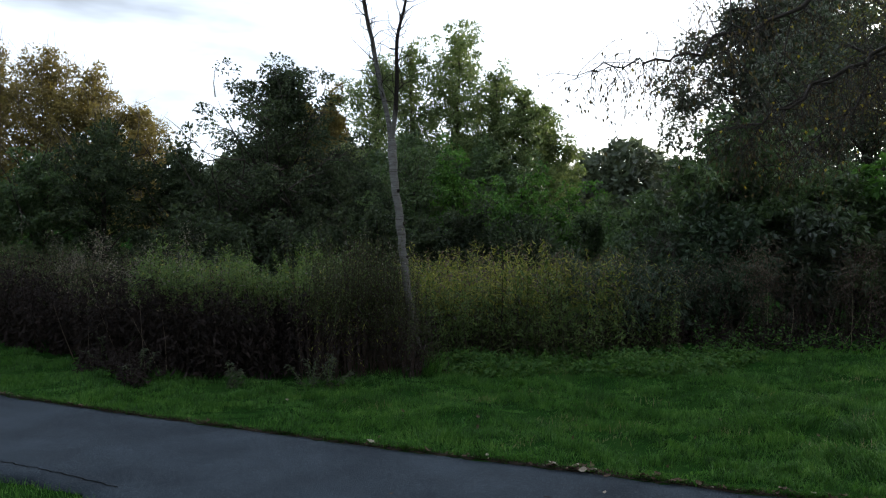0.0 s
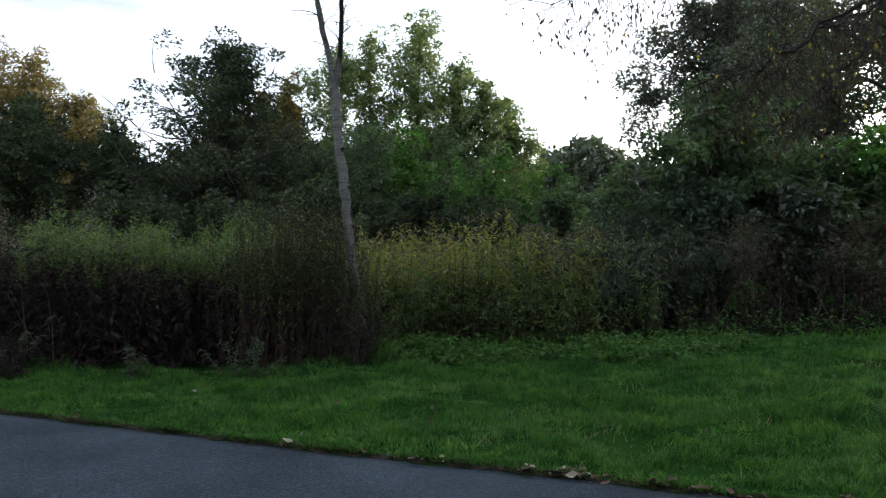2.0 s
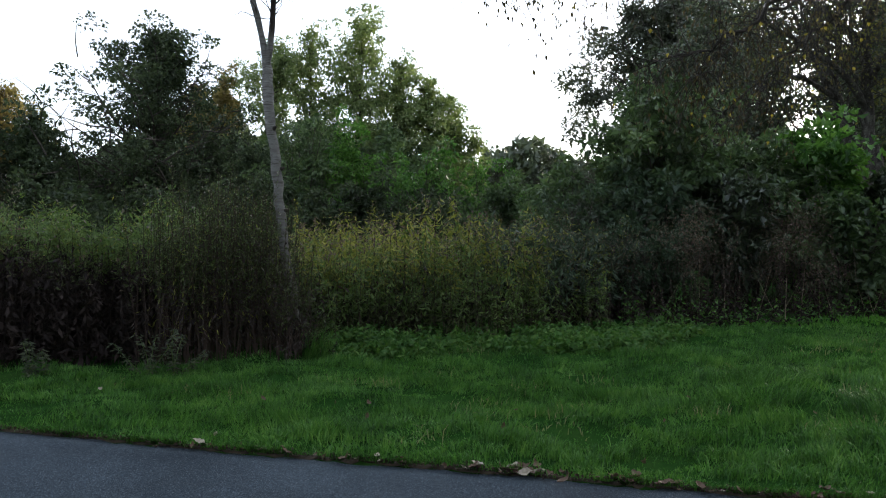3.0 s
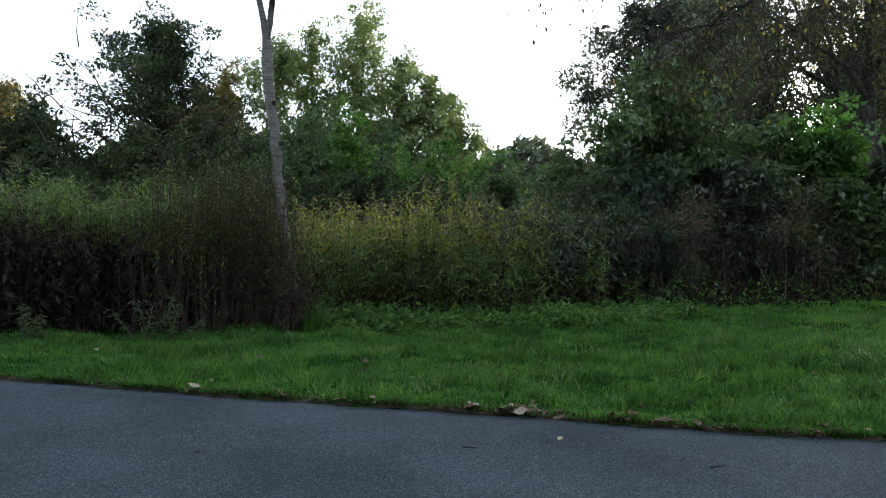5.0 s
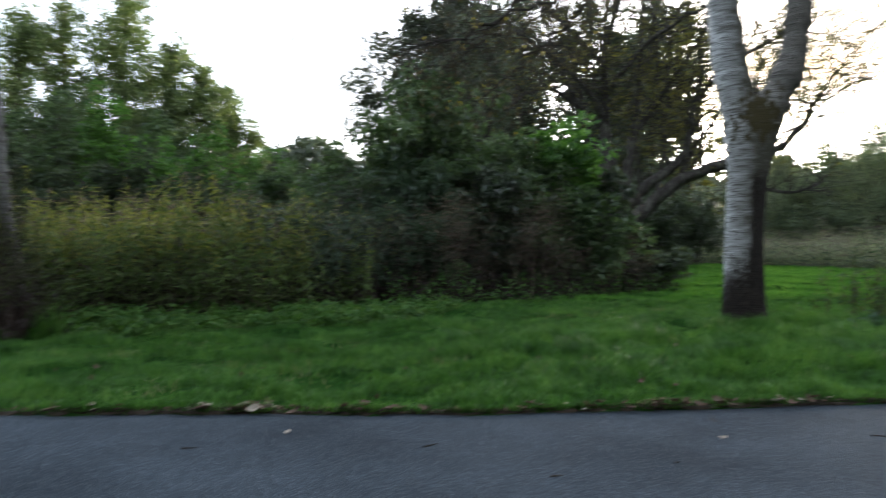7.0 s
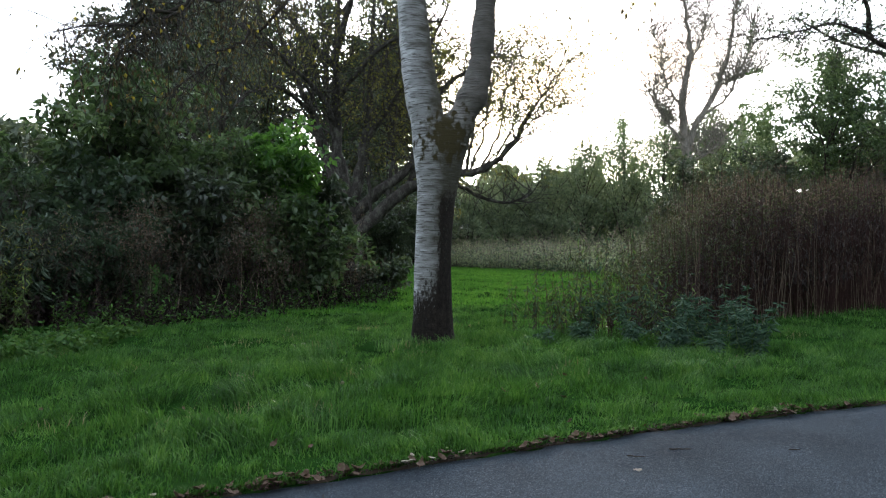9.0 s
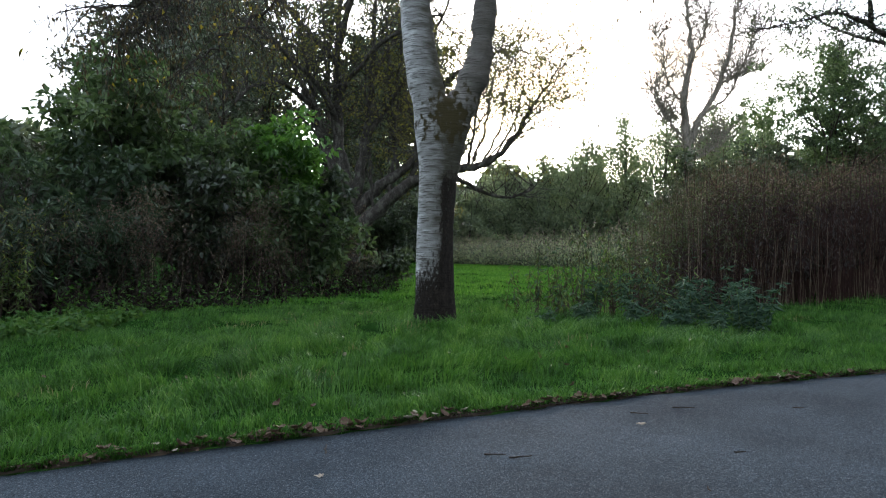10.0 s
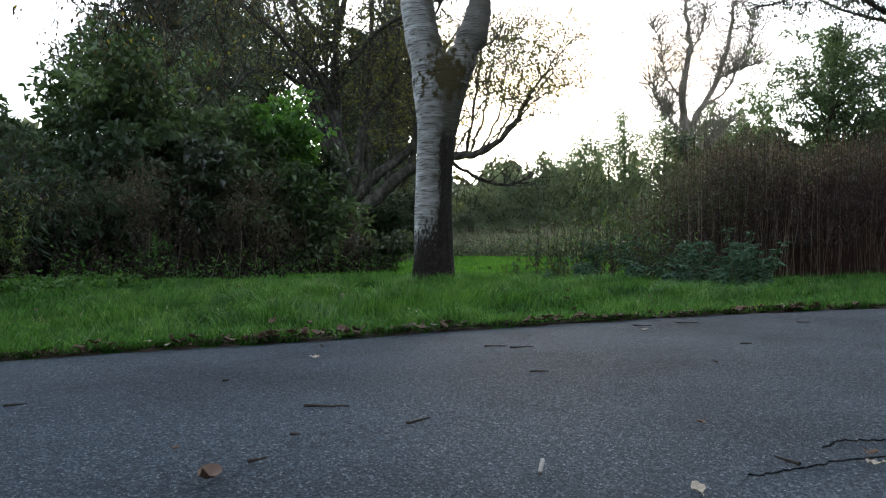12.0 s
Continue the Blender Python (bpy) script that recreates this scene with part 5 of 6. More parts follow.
tree("oak_tree", "dark broad-crowned tree behind the old tree", (31.0, 58.0), 19.0, 7.5, 0.45, 0.06, round_shape, 28, 80, M_BARK, M_LEAF_OAK, 0.36, 22000, 82, 0.5)
for x, y, H, w, mat, seed in [(17.5, 46.0, 19.5, 5.6, M_LEAF_DARK, 83), (21.0, 43.5, 18.5, 5.4, M_LEAF_SHADED, 84), (24.6, 41.5, 19.0, 5.2, M_LEAF_DARK, 86), (27.2, 42.0, 17.5, 3.9, M_LEAF_GOLD, 87), (29.4, 50.0, 21.0, 4.6, M_LEAF_DARK, 89), (14.0, 43.0, 18.0, 5.0, M_LEAF_DARK, 88)]:
    tree("holm_oak", "dark green tree behind the old tree with light between its boughs", (x, y), H, w, 0.3, 0.10, round_shape, 40, 40, M_BARK, mat, 0.22, 8500, seed, 0.3, "dark trees behind the old tree", lobed=10)
c_eye = np.array([1.73, 2.0])
for x, y, H, seed, shape in [(25.0, 47.0, 4.8, 91, cone_shape), (26.8, 45.8, 4.3, 101, round_shape), (28.4, 44.6, 5.1, 92, spire_shape), (30.0, 43.4, 4.8, 102, cone_shape), (31.3, 42.3, 4.4, 93, round_shape), (33.7, 40.6, 7.1, 94, cone_shape), (35.9, 39.2, 7.4, 95, spire_shape), (38.4, 37.4, 8.3, 96, round_shape), (40.8, 35.8, 10.8, 97, cone_shape), (43.2, 34.2, 11.0, 98, spire_shape), (46.0, 32.2, 11.0, 99, round_shape), (48.8, 30.4, 11.2, 100, cone_shape)]:
    q = c_eye + 1.3 * (np.array([x, y]) - c_eye)
    tree("hedgerow_tree", "dense green hedgerow tree beyond the meadow", (q[0], q[1]), 0.5 + 1.38 * (H - 0.6), 6.4, 0.22, 0.03, shape, 50, 40, M_BARK, M_LEAF_HEDGE_HAZED, 0.19, 11000, seed, 0.35, "hedgerow trees")
for k in range(16):
    x, y = 27 + 1.75 * k, 51 - 1.25 * k + (k % 3)
    shrub("hedgerow_bush", "low dense bush at the foot of the hedgerow", (1.73 + 1.22 * (x - 1.73), 2 + 1.22 * (y - 2)), (3.6 if k < 5 else 5.0) + 0.7 * (k * 7 % 4), 2.9, 2.0, M_LEAF_MID, 0.36, 2800, 700 + k, 10, group="hedgerow bushes", low=0.0)
for x, y, H, seed in [(65.3, 61.4, 13.3, 111), (69, 58.8, 13.5, 112), (73.4, 55.8, 15.5, 113), (76.2, 54.0, 17.2, 114), (77.9, 52.8, 19.2, 115), (80.2, 51.2, 19.9, 116), (82.6, 49.6, 18.8, 117), (61, 64.5, 12, 118)]:
    tree("lombardy_poplar", "narrow upright poplar on the skyline", (x, y), H, 1.5, 0.2, 0.08, spire_shape, 68, 26, M_BARK, M_LEAF_POPLAR, 0.34, 3600, seed, 0.35, "narrow poplars on the skyline")
tree("hawthorn_tree", "bushy green hawthorn above the brown weeds", (23.8, 13.0), 7.4, 3.7, 0.16, 0.04, broad_shape, 30, 46, M_BARK, M_LEAF_MID, 0.09, 38000, 121, 0.25, lobed=16, clump=0.28)
tree("hawthorn_tree", "bushy dark hawthorn above the brown weeds", (26.8, 11.3), 6.8, 3.4, 0.16, 0.04, round_shape, 30, 40, M_BARK, M_LEAF_DARK, 0.10, 24000, 122, 0.25, lobed=12, clump=0.28)
for x, y, H, w, seed in [(21.2, 13.6, 4.4, 1.9, 123), (24.2, 12.2, 5.2, 2.2, 124), (27.5, 10.0, 4.0, 2.2, 125), (19.4, 14.6, 3.6, 1.8, 126)]:
    shrub("hawthorn_bush", "dense green thorn bush behind the brown weeds", (x, y), H, w, w * 0.8, M_LEAF_DARK, 0.14, 5500, seed, 12, group="thorn bushes")
for x, y, H, w, seed in [(13.6, 27.5, 3.2, 2.0, 131), (16.2, 27.2, 3.4, 2.2, 132), (19.2, 29.0, 3.2, 2.2, 133), (10.8, 26.5, 3.4, 2.0, 134), (22.5, 34.5, 4.2, 2.6, 135), (19.0, 36, 5, 3, 136)]:
    shrub("rhododendron_bush", "dark glossy evergreen bush under the old tree", (x, y), H, w, w * 0.8, M_LEAF_DARK, 0.16, 5000, seed, 11, group="evergreen bushes")


def build_far_woods():
    """Wooded skyline all round; nearer behind the path, unseen, to block sky light."""
    rng = np.random.default_rng(141)
    P, S = [], []
    for az in np.arange(-180, 180, 0.75):
        # past 85 degrees the woods are unseen, set close to shut out sky
        d = rng.uniform(115, 135) if abs(az) < 85 else rng.uniform(38, 52)
        h = 15 + 6 * math.sin(az * 0.21) + rng.uniform(-2, 2)
        if 28 < az < 50:
            h = 14.5 + 1.5 * math.sin(az)
        if -16 < az < 12:
            h = 17 + 3 * math.sin(az * 0.5)
        c = np.array([math.sin(radians(az)) * d, math.cos(radians(az)) * d, 0])
        k = 720 if abs(az) < 55 else 60
        u = rng.uniform(-0.03, 1, k).clip(0, 1) ** 0.85
        r = 3.4 * np.sqrt(np.clip(1 - (u * 1.05 - 0.1) ** 4, 0.05, 1))
        th = rng.uniform(0, 2 * np.pi, k)
        P.append(c + np.stack([r * np.cos(th), r * np.sin(th), h * u + rng.normal(0, 0.4, k)], 1))
        S.append(rng.uniform(0.7, 1.5, k) * (1.2 if abs(az) < 55 else 2.4))
    P, S = np.concatenate(P), np.concatenate(S)
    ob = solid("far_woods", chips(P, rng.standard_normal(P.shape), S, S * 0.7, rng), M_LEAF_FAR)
    tagged(ob, "hazy-coloured green wooded skyline, with unseen woods added behind the path", "woods", kind="stuff")


build_far_woods()

# ---- thicket of shrubs beyond the lawn ----
for x, y, H, rx, ry, mat, leaf, n, seed, label in [
    (2.4, 16.4, 2.8, 1.4, 1.2, M_LEAF_MID, 0.13, 6000, 151, "green leafy shrub in the thicket"),
    (4.1, 16.8, 5.3, 1.7, 1.4, M_LEAF_MID, 0.14, 11000, 152, "tall broad-leaved green shrub in the thicket"),
    (5.9, 16.4, 3.8, 1.5, 1.2, M_LEAF_MID, 0.13, 8000, 153, "dark green shrub in the thicket"),
    (7.3, 16.4, 3.5, 1.7, 1.2, M_LEAF_BRIGHT, 0.15, 7500, 154, "fresh bright green shrub in the thicket"),
    (8.3, 16.4, 2.5, 0.62, 0.8, M_LEAF_DARK, 0.15, 3200, 155, "dark green shrub at the end of the thicket"),
    (10.0, 16.7, 0.85, 1.0, 0.8, M_LEAF_DARK, 0.11, 3000, 156, "low dark sprawling bush at the thicket's corner"),
    (3.6, 15.2, 2.5, 1.4, 1.0, M_LEAF_BLUE, 0.13, 5000, 157, "grey-green shrub at the front of the thicket"),
    (5.3, 15.4, 2.6, 1.4, 1.0, M_LEAF_DARK, 0.13, 5500, 158, "dark green shrub at the front of the thicket"),
    (7.3, 15.5, 2.0, 1.4, 1.0, M_LEAF_MID, 0.13, 5500, 159, "dark green shrub at the front of the thicket"),
    (0.9, 19.5, 2.8, 1.6, 1.3, M_LEAF_MID, 0.11, 8000, 160, "green shrub behind the yellow herbs"),
    (6.4, 18.8, 3.8, 1.8, 1.3, M_LEAF_MID, 0.11, 8000, 161, "green shrub at the back of the thicket"),
]:
    shrub("thicket_shrub", label, (x, y), H, rx, ry, mat, leaf * 1.22, int(n * 0.74), seed, 12, group="shrubs of the thicket")
for x, y, H, seed in [(1.6, 13.4, 1.7, 171), (2.6, 13.9, 2.0, 172), (2.2, 14.6, 2.1, 173), (3.4, 14.2, 1.8, 174)]:
    shrub("buddleia_bush", "grey-green long-leaved bush beside the yellow herbs", (x, y), H, 0.8, 0.7, M_LEAF_BLUE, 0.13, 2200, seed, 10, aspect=0.28, group="long-leaved bushes")


# ---- weeds and tall herbs ----
def weed_front(x):
    return np.interp(x, [-12, -8.33, -6.46, -4.74, -4.04, -3.26, -2.36, -1.69], [10.8, 9.55, 8.6, 8.15, 8.35, 8.5, 9.1, 9.75])


def reach(seed, n, a, b):
    return np.random.default_rng(seed).uniform(a, b, n)


n = 2100
sp = spots_in(n, 201, -12, -3.0, lambda x: weed_front(x) + 0.1, 4.0, 1.5)
k = sp[0] < -1.75 - 0.30 * (sp[1] - 9.86)
sp, n = (sp[0][k], sp[1][k]), int(k.sum())
# the lower leaves carry the thicket's shade in their colour
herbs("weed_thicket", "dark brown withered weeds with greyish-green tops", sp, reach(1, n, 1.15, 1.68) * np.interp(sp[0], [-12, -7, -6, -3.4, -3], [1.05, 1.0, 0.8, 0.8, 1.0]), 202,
      [(M_HERB_SHADED, 0.05, 0.9, 19, 0.13, 0.3, 0.9), (M_WEED, 0.9, 1.0, 5, 0.11, 0.2, -0.4)], (M_PLUME_BROWN, 1, 0.04, 0.045), M_STEM_SHADED)
n = 700
sp = spots_in(n, 203, -6.2, -3.3, lambda x: weed_front(x) + 0.35, 2.4)
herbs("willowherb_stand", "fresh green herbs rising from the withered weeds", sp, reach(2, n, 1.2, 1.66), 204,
      [(M_HERB_GREEN, 0.8, 1.0, 20, 0.14, 0.2, -0.4), (M_HERB, 0.85, 1.0, 3, 0.10, 0.2, -0.4), (M_HERB_SHADED, 0.1, 0.8, 14, 0.12, 0.24, 0.9)], (M_PLUME, 1, 0.03, 0.05), M_STEM_SHADED)
n = 620
sp = spots_in(n, 205, -3.2, -1.5, lambda x: np.maximum(weed_front(x), 8.9) - 0.12, 1.9)
k = sp[0] < -1.92 - 0.30 * (sp[1] - 9.86)
sp, n = (sp[0][k], sp[1][k]), int(k.sum())
herbs("weed_thicket", "tall bushy weeds round the slim birch", sp, reach(3, n, 1.1, 2.15), 206,
      [(M_WEED, 0.5, 1.0, 24, 0.09, 0.2, -0.4), (M_HERB_GREEN, 0.6, 1.0, 5, 0.08, 0.2, -0.3), (M_HERB, 0.2, 0.95, 3, 0.08, 0.17, 1.2), (M_HERB_BROWN, 0.15, 0.6, 6, 0.09, 0.2, 1.3)], (M_PLUME, 1, 0.03, 0.035), M_STEM, 0.0045, 0.09)
n = 130
sp = spots_in(n, 231, -2.75, -1.62, lambda x: 9.1 + 0.25 * np.maximum(x + 2.0, 0), 0.5)
herbs("weed_thicket", "withered weeds standing beside the slim birch", sp, reach(31, n, 0.9, 1.75), 232, [(M_HERB_BROWN, 0.1, 0.8, 10, 0.08, 0.24, 1.0), (M_WEED, 0.4, 1.0, 22, 0.08, 0.2, -0.4)], (M_PLUME, 1, 0.03, 0.03), M_STEM, 0.0045, 0.1)
n = 110
sp = spots_in(n, 257, -6.3, -4.9, lambda x: 7.65 - 0.25 * (x + 5.2), 0.8)
herbs("withered_weeds", "low dark withered weeds spilling onto the lawn", sp, reach(57, n, 0.12, 0.45), 258, [(M_HERB_SHADED, 0.1, 1.0, 16, 0.10, 0.25, 0.6), (M_HERB_BROWN, 0.3, 1.0, 5, 0.08, 0.2, 0.4)], None, M_STEM_SHADED)
n = 170
sp = spots_in(n, 207, -11, -4.6, lambda x: weed_front(x) + 0.3, 2.2)
k = fbm(sp[0] * 2.7, sp[1] * 1.1, 5) > 0.1
sp, n = (sp[0][k], sp[1][k]), int(k.sum())
herbs("seed_fluff_weeds", "withered weeds with pale grey seed fluff", sp, reach(4, n, 1.55, 1.95), 208, [(M_HERB_BROWN, 0.3, 0.9, 10, 0.07, 0.3, 0.5)], (M_PLUME, 50, 0.05, 0.03))
n = 1600
sp = spots_in(n, 209, -4.5, 3.2, lambda x: 11.3 + 0.8 * np.maximum(0, x - 0.3) + 0.15 * np.sin(x * 3), 5.0, 1.3)
k = (sp[0] < 0.75 + 0.15 * (sp[1] - 11.3) + np.random.default_rng(8).normal(0, 0.8, n)) & (sp[0] > -1.9 - 0.30 * (sp[1] - 9.86))
sp, n = (sp[0][k], sp[1][k]), int(k.sum())
herbs("yellow_herbs", "tall yellowing leafy herbs in a dense stand", sp, reach(5, n, 0.9, 1.72), 210,
      [(M_HERB, 0.66, 1.0, 16, 0.17, 0.26, 0.5), (M_HERB_GREEN, 0.4, 0.85, 12, 0.17, 0.28, 0.9), (M_WEED, 0.15, 0.6, 11, 0.16, 0.28, 0.9), (M_HERB_BROWN, 0.06, 0.5, 8, 0.14, 0.26, 0.9)], (M_PLUME_BROWN, 5, 0.025, 0.06), M_STEM, 0.006, 0.07)
n = 560
sp = spots_in(n, 211, -1.75, 2.4, lambda x: 10.9 + 0.35 * np.maximum(x, 0) + 0.1 * np.sin(x * 4), 1.0)
k = np.random.default_rng(7).uniform(0, 1, n) < np.interp(sp[0], [0.0, 2.3], [1.0, 0.1])
sp, n = (sp[0][k], sp[1][k]), int(k.sum())
herbs("yellow_herbs", "shorter green and yellow herbs at the edge of the stand", sp, reach(6, n, 0.6, 1.25), 212,
      [(M_HERB, 0.85, 1.0, 2, 0.10, 0.22, 0.3), (M_HERB_GREEN, 0.35, 1.0, 14, 0.11, 0.25, 0.4), (M_WEED, 0.05, 0.5, 8, 0.10, 0.28, 0.8)], None, M_STEM)
n = 1300
sp = spots_in(n, 213, -1.5, 3.6, lambda x: 9.75 + 0.5 * np.maximum(0, x - 1.2) + 0.2 * np.sin(x * 2.3), 1.9)
herbs("nettle_patch", "low green nettles and leafy ground cover", sp, reach(7, n, 0.05, 0.22), 214, [(M_NETTLE, 0.2, 1.0, 12, 0.11, 0.45, 0.5)], None, M_HERB_GREEN)


n = 620
sp = spots_in(n, 241, -0.8, 3.0, lambda x: 11.7 + 0.55 * np.maximum(x - 0.6, 0), 1.7)
k = np.random.default_rng(6).uniform(0, 1, n) < np.interp(sp[0], [-0.8, 1.7], [0.05, 1.0])
sp, n = (sp[0][k], sp[1][k]), int(k.sum())
herbs("grey_green_weeds", "grey-green leafy weeds between the yellow herbs and the thicket", sp, reach(41, n, 0.7, 1.75), 242, [(M_LEAF_BLUE, 0.4, 1.0, 13, 0.21, 0.22, 0.9), (M_WEED_PALE, 0.75, 1.0, 5, 0.19, 0.22, 0.8), (M_HERB, 0.85, 1.0, 2, 0.15, 0.2, 0.6), (M_HERB_SHADED, 0.1, 0.6, 10, 0.13, 0.3, 0.6)], (M_PLUME_BROWN, 4, 0.03, 0.04))


def long_tuft(x, y, n, seed):
    rng = np.random.default_rng(seed)
    px, py = x + rng.normal(0, 0.09, n), y + rng.normal(0, 0.07, n)
    way = np.tile([0.55, -0.25, 0.0], (n, 1))
    ob = solid("grass_clump", blades(px, py, rng.uniform(0.25, 0.6, n), np.full(n, 0.007), rng, lean=0.35, way=way), M_GRASS)
    tagged(ob, "long leaning grass clump at the foot of the slim birch", "grass", kind="stuff")


long_tuft(-1.5, 9.75, 130, 61)
n = 46
sp = spots_in(n, 251, -2.1, -1.35, lambda x: 9.6 + 0 * x, 0.7)
herbs("withered_weeds", "low withered weeds and grass at the slim birch's foot", sp, reach(51, n, 0.2, 0.7), 252, [(M_WEED, 0.3, 1.0, 12, 0.09, 0.2, 0.3), (M_HERB_SHADED, 0.1, 0.7, 8, 0.09, 0.25, 0.8)], None)
n = 9
sp = spots_in(n, 245, -7.5, -2.2, lambda x: weed_front(x) - 0.15, 0.5)
herbs("bleached_stalks", "bleached dead stalks before the brown weeds", sp, reach(45, n, 0.4, 1.3), 246, (), None, M_STEM_PALE, 0.004, 0.3)


def thicket_front(x):
    return np.interp(x, [2.4, 3.6, 5.9, 8.0, 9.6], [12.6, 13.0, 13.9, 14.9, 15.8])


n = 300
sp = spots_in(n, 215, 2.4, 9.4, lambda x: thicket_front(x) + 0.1, 1.6)
herbs("dry_weeds", "brown dead weeds with grey seed heads along the thicket", sp, reach(8, n, 0.35, 1.5), 216,
      [(M_HERB_SHADED, 0.05, 0.7, 18, 0.10, 0.24, 0.9), (M_HERB_BROWN, 0.3, 0.95, 8, 0.09, 0.2, 1.1)], (M_PLUME_BROWN, 12, 0.06, 0.045), M_STEM)
n = 300
sp = spots_in(n, 217, 3.0, 9.0, lambda x: thicket_front(x) + 0.05, 1.0)
k = fbm(sp[0] * 3.1, sp[1] * 0.6, 2) + np.random.default_rng(5).normal(0, 0.3, n) > 0.3
sp, n = (sp[0][k], sp[1][k]), int(k.sum())
herbs("dry_weeds", "dead weeds with pale feathery seed heads", sp, reach(9, n, 0.8, 1.75), 218, [(M_HERB_BROWN, 0.2, 0.8, 8, 0.08, 0.25, 0.6)], (M_PLUME_BROWN, 60, 0.10, 0.04), M_STEM)
n = 16
sp = spots_in(n, 247, 3.2, 8.8, lambda x: thicket_front(x) - 0.25, 0.5)
herbs("bleached_stalks", "bleached dead stalks leaning before the thicket", sp, reach(47, n, 0.7, 1.5), 248, (), None, M_STEM_PALE, 0.005, 0.3)
n = 420
sp = spots_in(n, 219, 2.6, 9.8, lambda x: thicket_front(x) - 0.75, 1.7)
herbs("ground_cover", "low leafy plants at the foot of the thicket", sp, reach(10, n, 0.1, 0.6), 220, [(M_NETTLE, 0.3, 1.0, 5, 0.11, 0.4, 0.2), (M_HERB_SHADED, 0.1, 0.9, 12, 0.10, 0.3, 0.4)], None, M_STEM_SHADED)


def brown_front(x):
    return np.interp(x, [8.6, 9.2, 10.7, 12.8, 15.7, 18.3, 24], [9.2, 8.45, 8.2, 8.15, 8.3, 8.4, 8.6])


n = 3600
sp = spots_in(n, 221, 9.0, 23.0, lambda x: brown_front(x), 4.0, 1.5)
k = sp[0] > 3.2 + 1.14 * (sp[1] - 2) + np.abs(np.random.default_rng(9).normal(0, 0.7, n))
sp, n = (sp[0][k], sp[1][k]), int(k.sum())
hh = reach(11, n, 0.82, 1.0) * np.interp(sp[0], [9, 10.2, 11.5, 13, 15, 18, 23], [1.8, 2.1, 2.25, 2.35, 2.5, 2.75, 2.8])
herbs("brown_weed_stand", "dense stand of dead brown stems with rusty leaves", sp, hh, 222,
      [(M_HERB_BROWN, 0.3, 0.9, 11, 0.14, 0.2, 1.2), (M_WEED, 0.82, 1.0, 5, 0.12, 0.2, 0.2)], (M_PLUME_BROWN, 4, 0.05, 0.05), M_STEM_RED, 0.008, 0.05)
n = 900
sp = spots_in(n, 223, 8.7, 13.5, lambda x: brown_front(x) - 0.2, 2.5)
k = (sp[0] > 1.9 + 1.14 * (sp[1] - 2)) & (sp[0] < 5.2 + 1.14 * (sp[1] - 2) + np.random.default_rng(19).normal(0, 0.5, n))
sp, n = (sp[0][k], sp[1][k]), int(k.sum())
herbs("grey_green_weeds", "grey-green withering weeds at the end of the stand", sp, np.interp(sp[0] - 1.14 * (sp[1] - 2), [1.9, 3.4, 5.2], [0.6, 1.15, 1.25]) * reach(12, n, 1.2, 2.1), 224, [(M_WEED, 0.5, 1.0, 11, 0.10, 0.2, 0.2), (M_WEED_PALE, 0.6, 1.0, 8, 0.11, 0.22, 0.3), (M_HERB_BROWN, 0.1, 0.6, 8, 0.11, 0.22, 1.2)], (M_PLUME, 2, 0.04, 0.04), M_STEM_RED, 0.005, 0.06)
n = 150
sp = spots_in(n, 225, 10.2, 18, lambda x: brown_front(x) - 0.15, 0.5)
herbs("bleached_stalks", "bleached dead stalks leaning at the edge of the stand", sp, reach(13, n, 0.6, 2.1), 226, (), None, M_STEM_PALE, 0.0045, 0.07)


n = 130
sp = spots_in(n, 243, 7.7, 9.6, lambda x: 7.3 + 0 * x, 1.7)
herbs("thin_weeds", "thin yellow-green weeds before the brown stand", sp, reach(43, n, 0.5, 1.35), 244, [(M_HERB_GREEN, 0.3, 1.0, 4, 0.12, 0.22, 0.9), (M_WEED, 0.3, 1.0, 12, 0.11, 0.22, 0.9), (M_NETTLE_BLUE, 0.3, 1.0, 6, 0.11, 0.26, 0.7), (M_HERB_BROWN, 0.15, 0.5, 3, 0.09, 0.18, 1.4)], None, M_STEM, 0.0035, 0.12)


def nettle_plant(at, H, seed, label, mat=None, big=1.0):
    """A single leafy green plant with drooping toothed leaves in pairs."""
    rng = np.random.default_rng(seed)
    ob = root("nettle_plant", (at[0], at[1], float(ground_z(*at)) - 0.02), label, "plant", "green weeds by the brown stand")
    P, D = [], []
    for _ in range(4):
        p = grow((rng.normal(0, 0.05), rng.normal(0, 0.05), 0), (rng.normal(0, 0.45), rng.normal(0, 0.45), 1), H * rng.uniform(0.7, 1.1), 8, rng, wob=0.08)
        solid("stem", tube(p, np.linspace(0.006, 0.002, 8), 5), M_HERB_GREEN, ob)
        for q in p[1:]:
            for _ in range(8):
                a = rng.uniform(0, 6.28)
                P.append(q + rng.normal(0, 0.015, 3))
                D.append((math.cos(a), math.sin(a), rng.normal(-0.3, 0.3)))
    P, D = np.array(P), np.array(D)
    L = rng.uniform(0.06, 0.13, len(P)) * big
    solid("leaves", leaves(P, D, L, L * 0.3, rng, curl=-0.45), mat or M_NETTLE_BLUE, ob)


for k, (x, y, H) in enumerate([(8.7, 6.3, 0.55), (8.45, 6.6, 0.4), (8.15, 6.9, 0.32), (8.95, 6.55, 0.55), (8.6, 6.95, 0.6), (9.1, 7.1, 0.8), (7.9, 7.3, 0.3), (7.55, 7.5, 0.3), (8.3, 7.5, 0.75), (9.3, 6.9, 0.75), (8.9, 7.5, 0.85), (7.2, 7.9, 0.25), (7.9, 8.0, 0.7), (9.6, 7.6, 0.6), (9.2, 6.6, 0.72), (9.75, 7.1, 0.7)]):
    nettle_plant((x, y), H, 300 + k, "blue-green leafy nettle in the grass", None, 1.0)


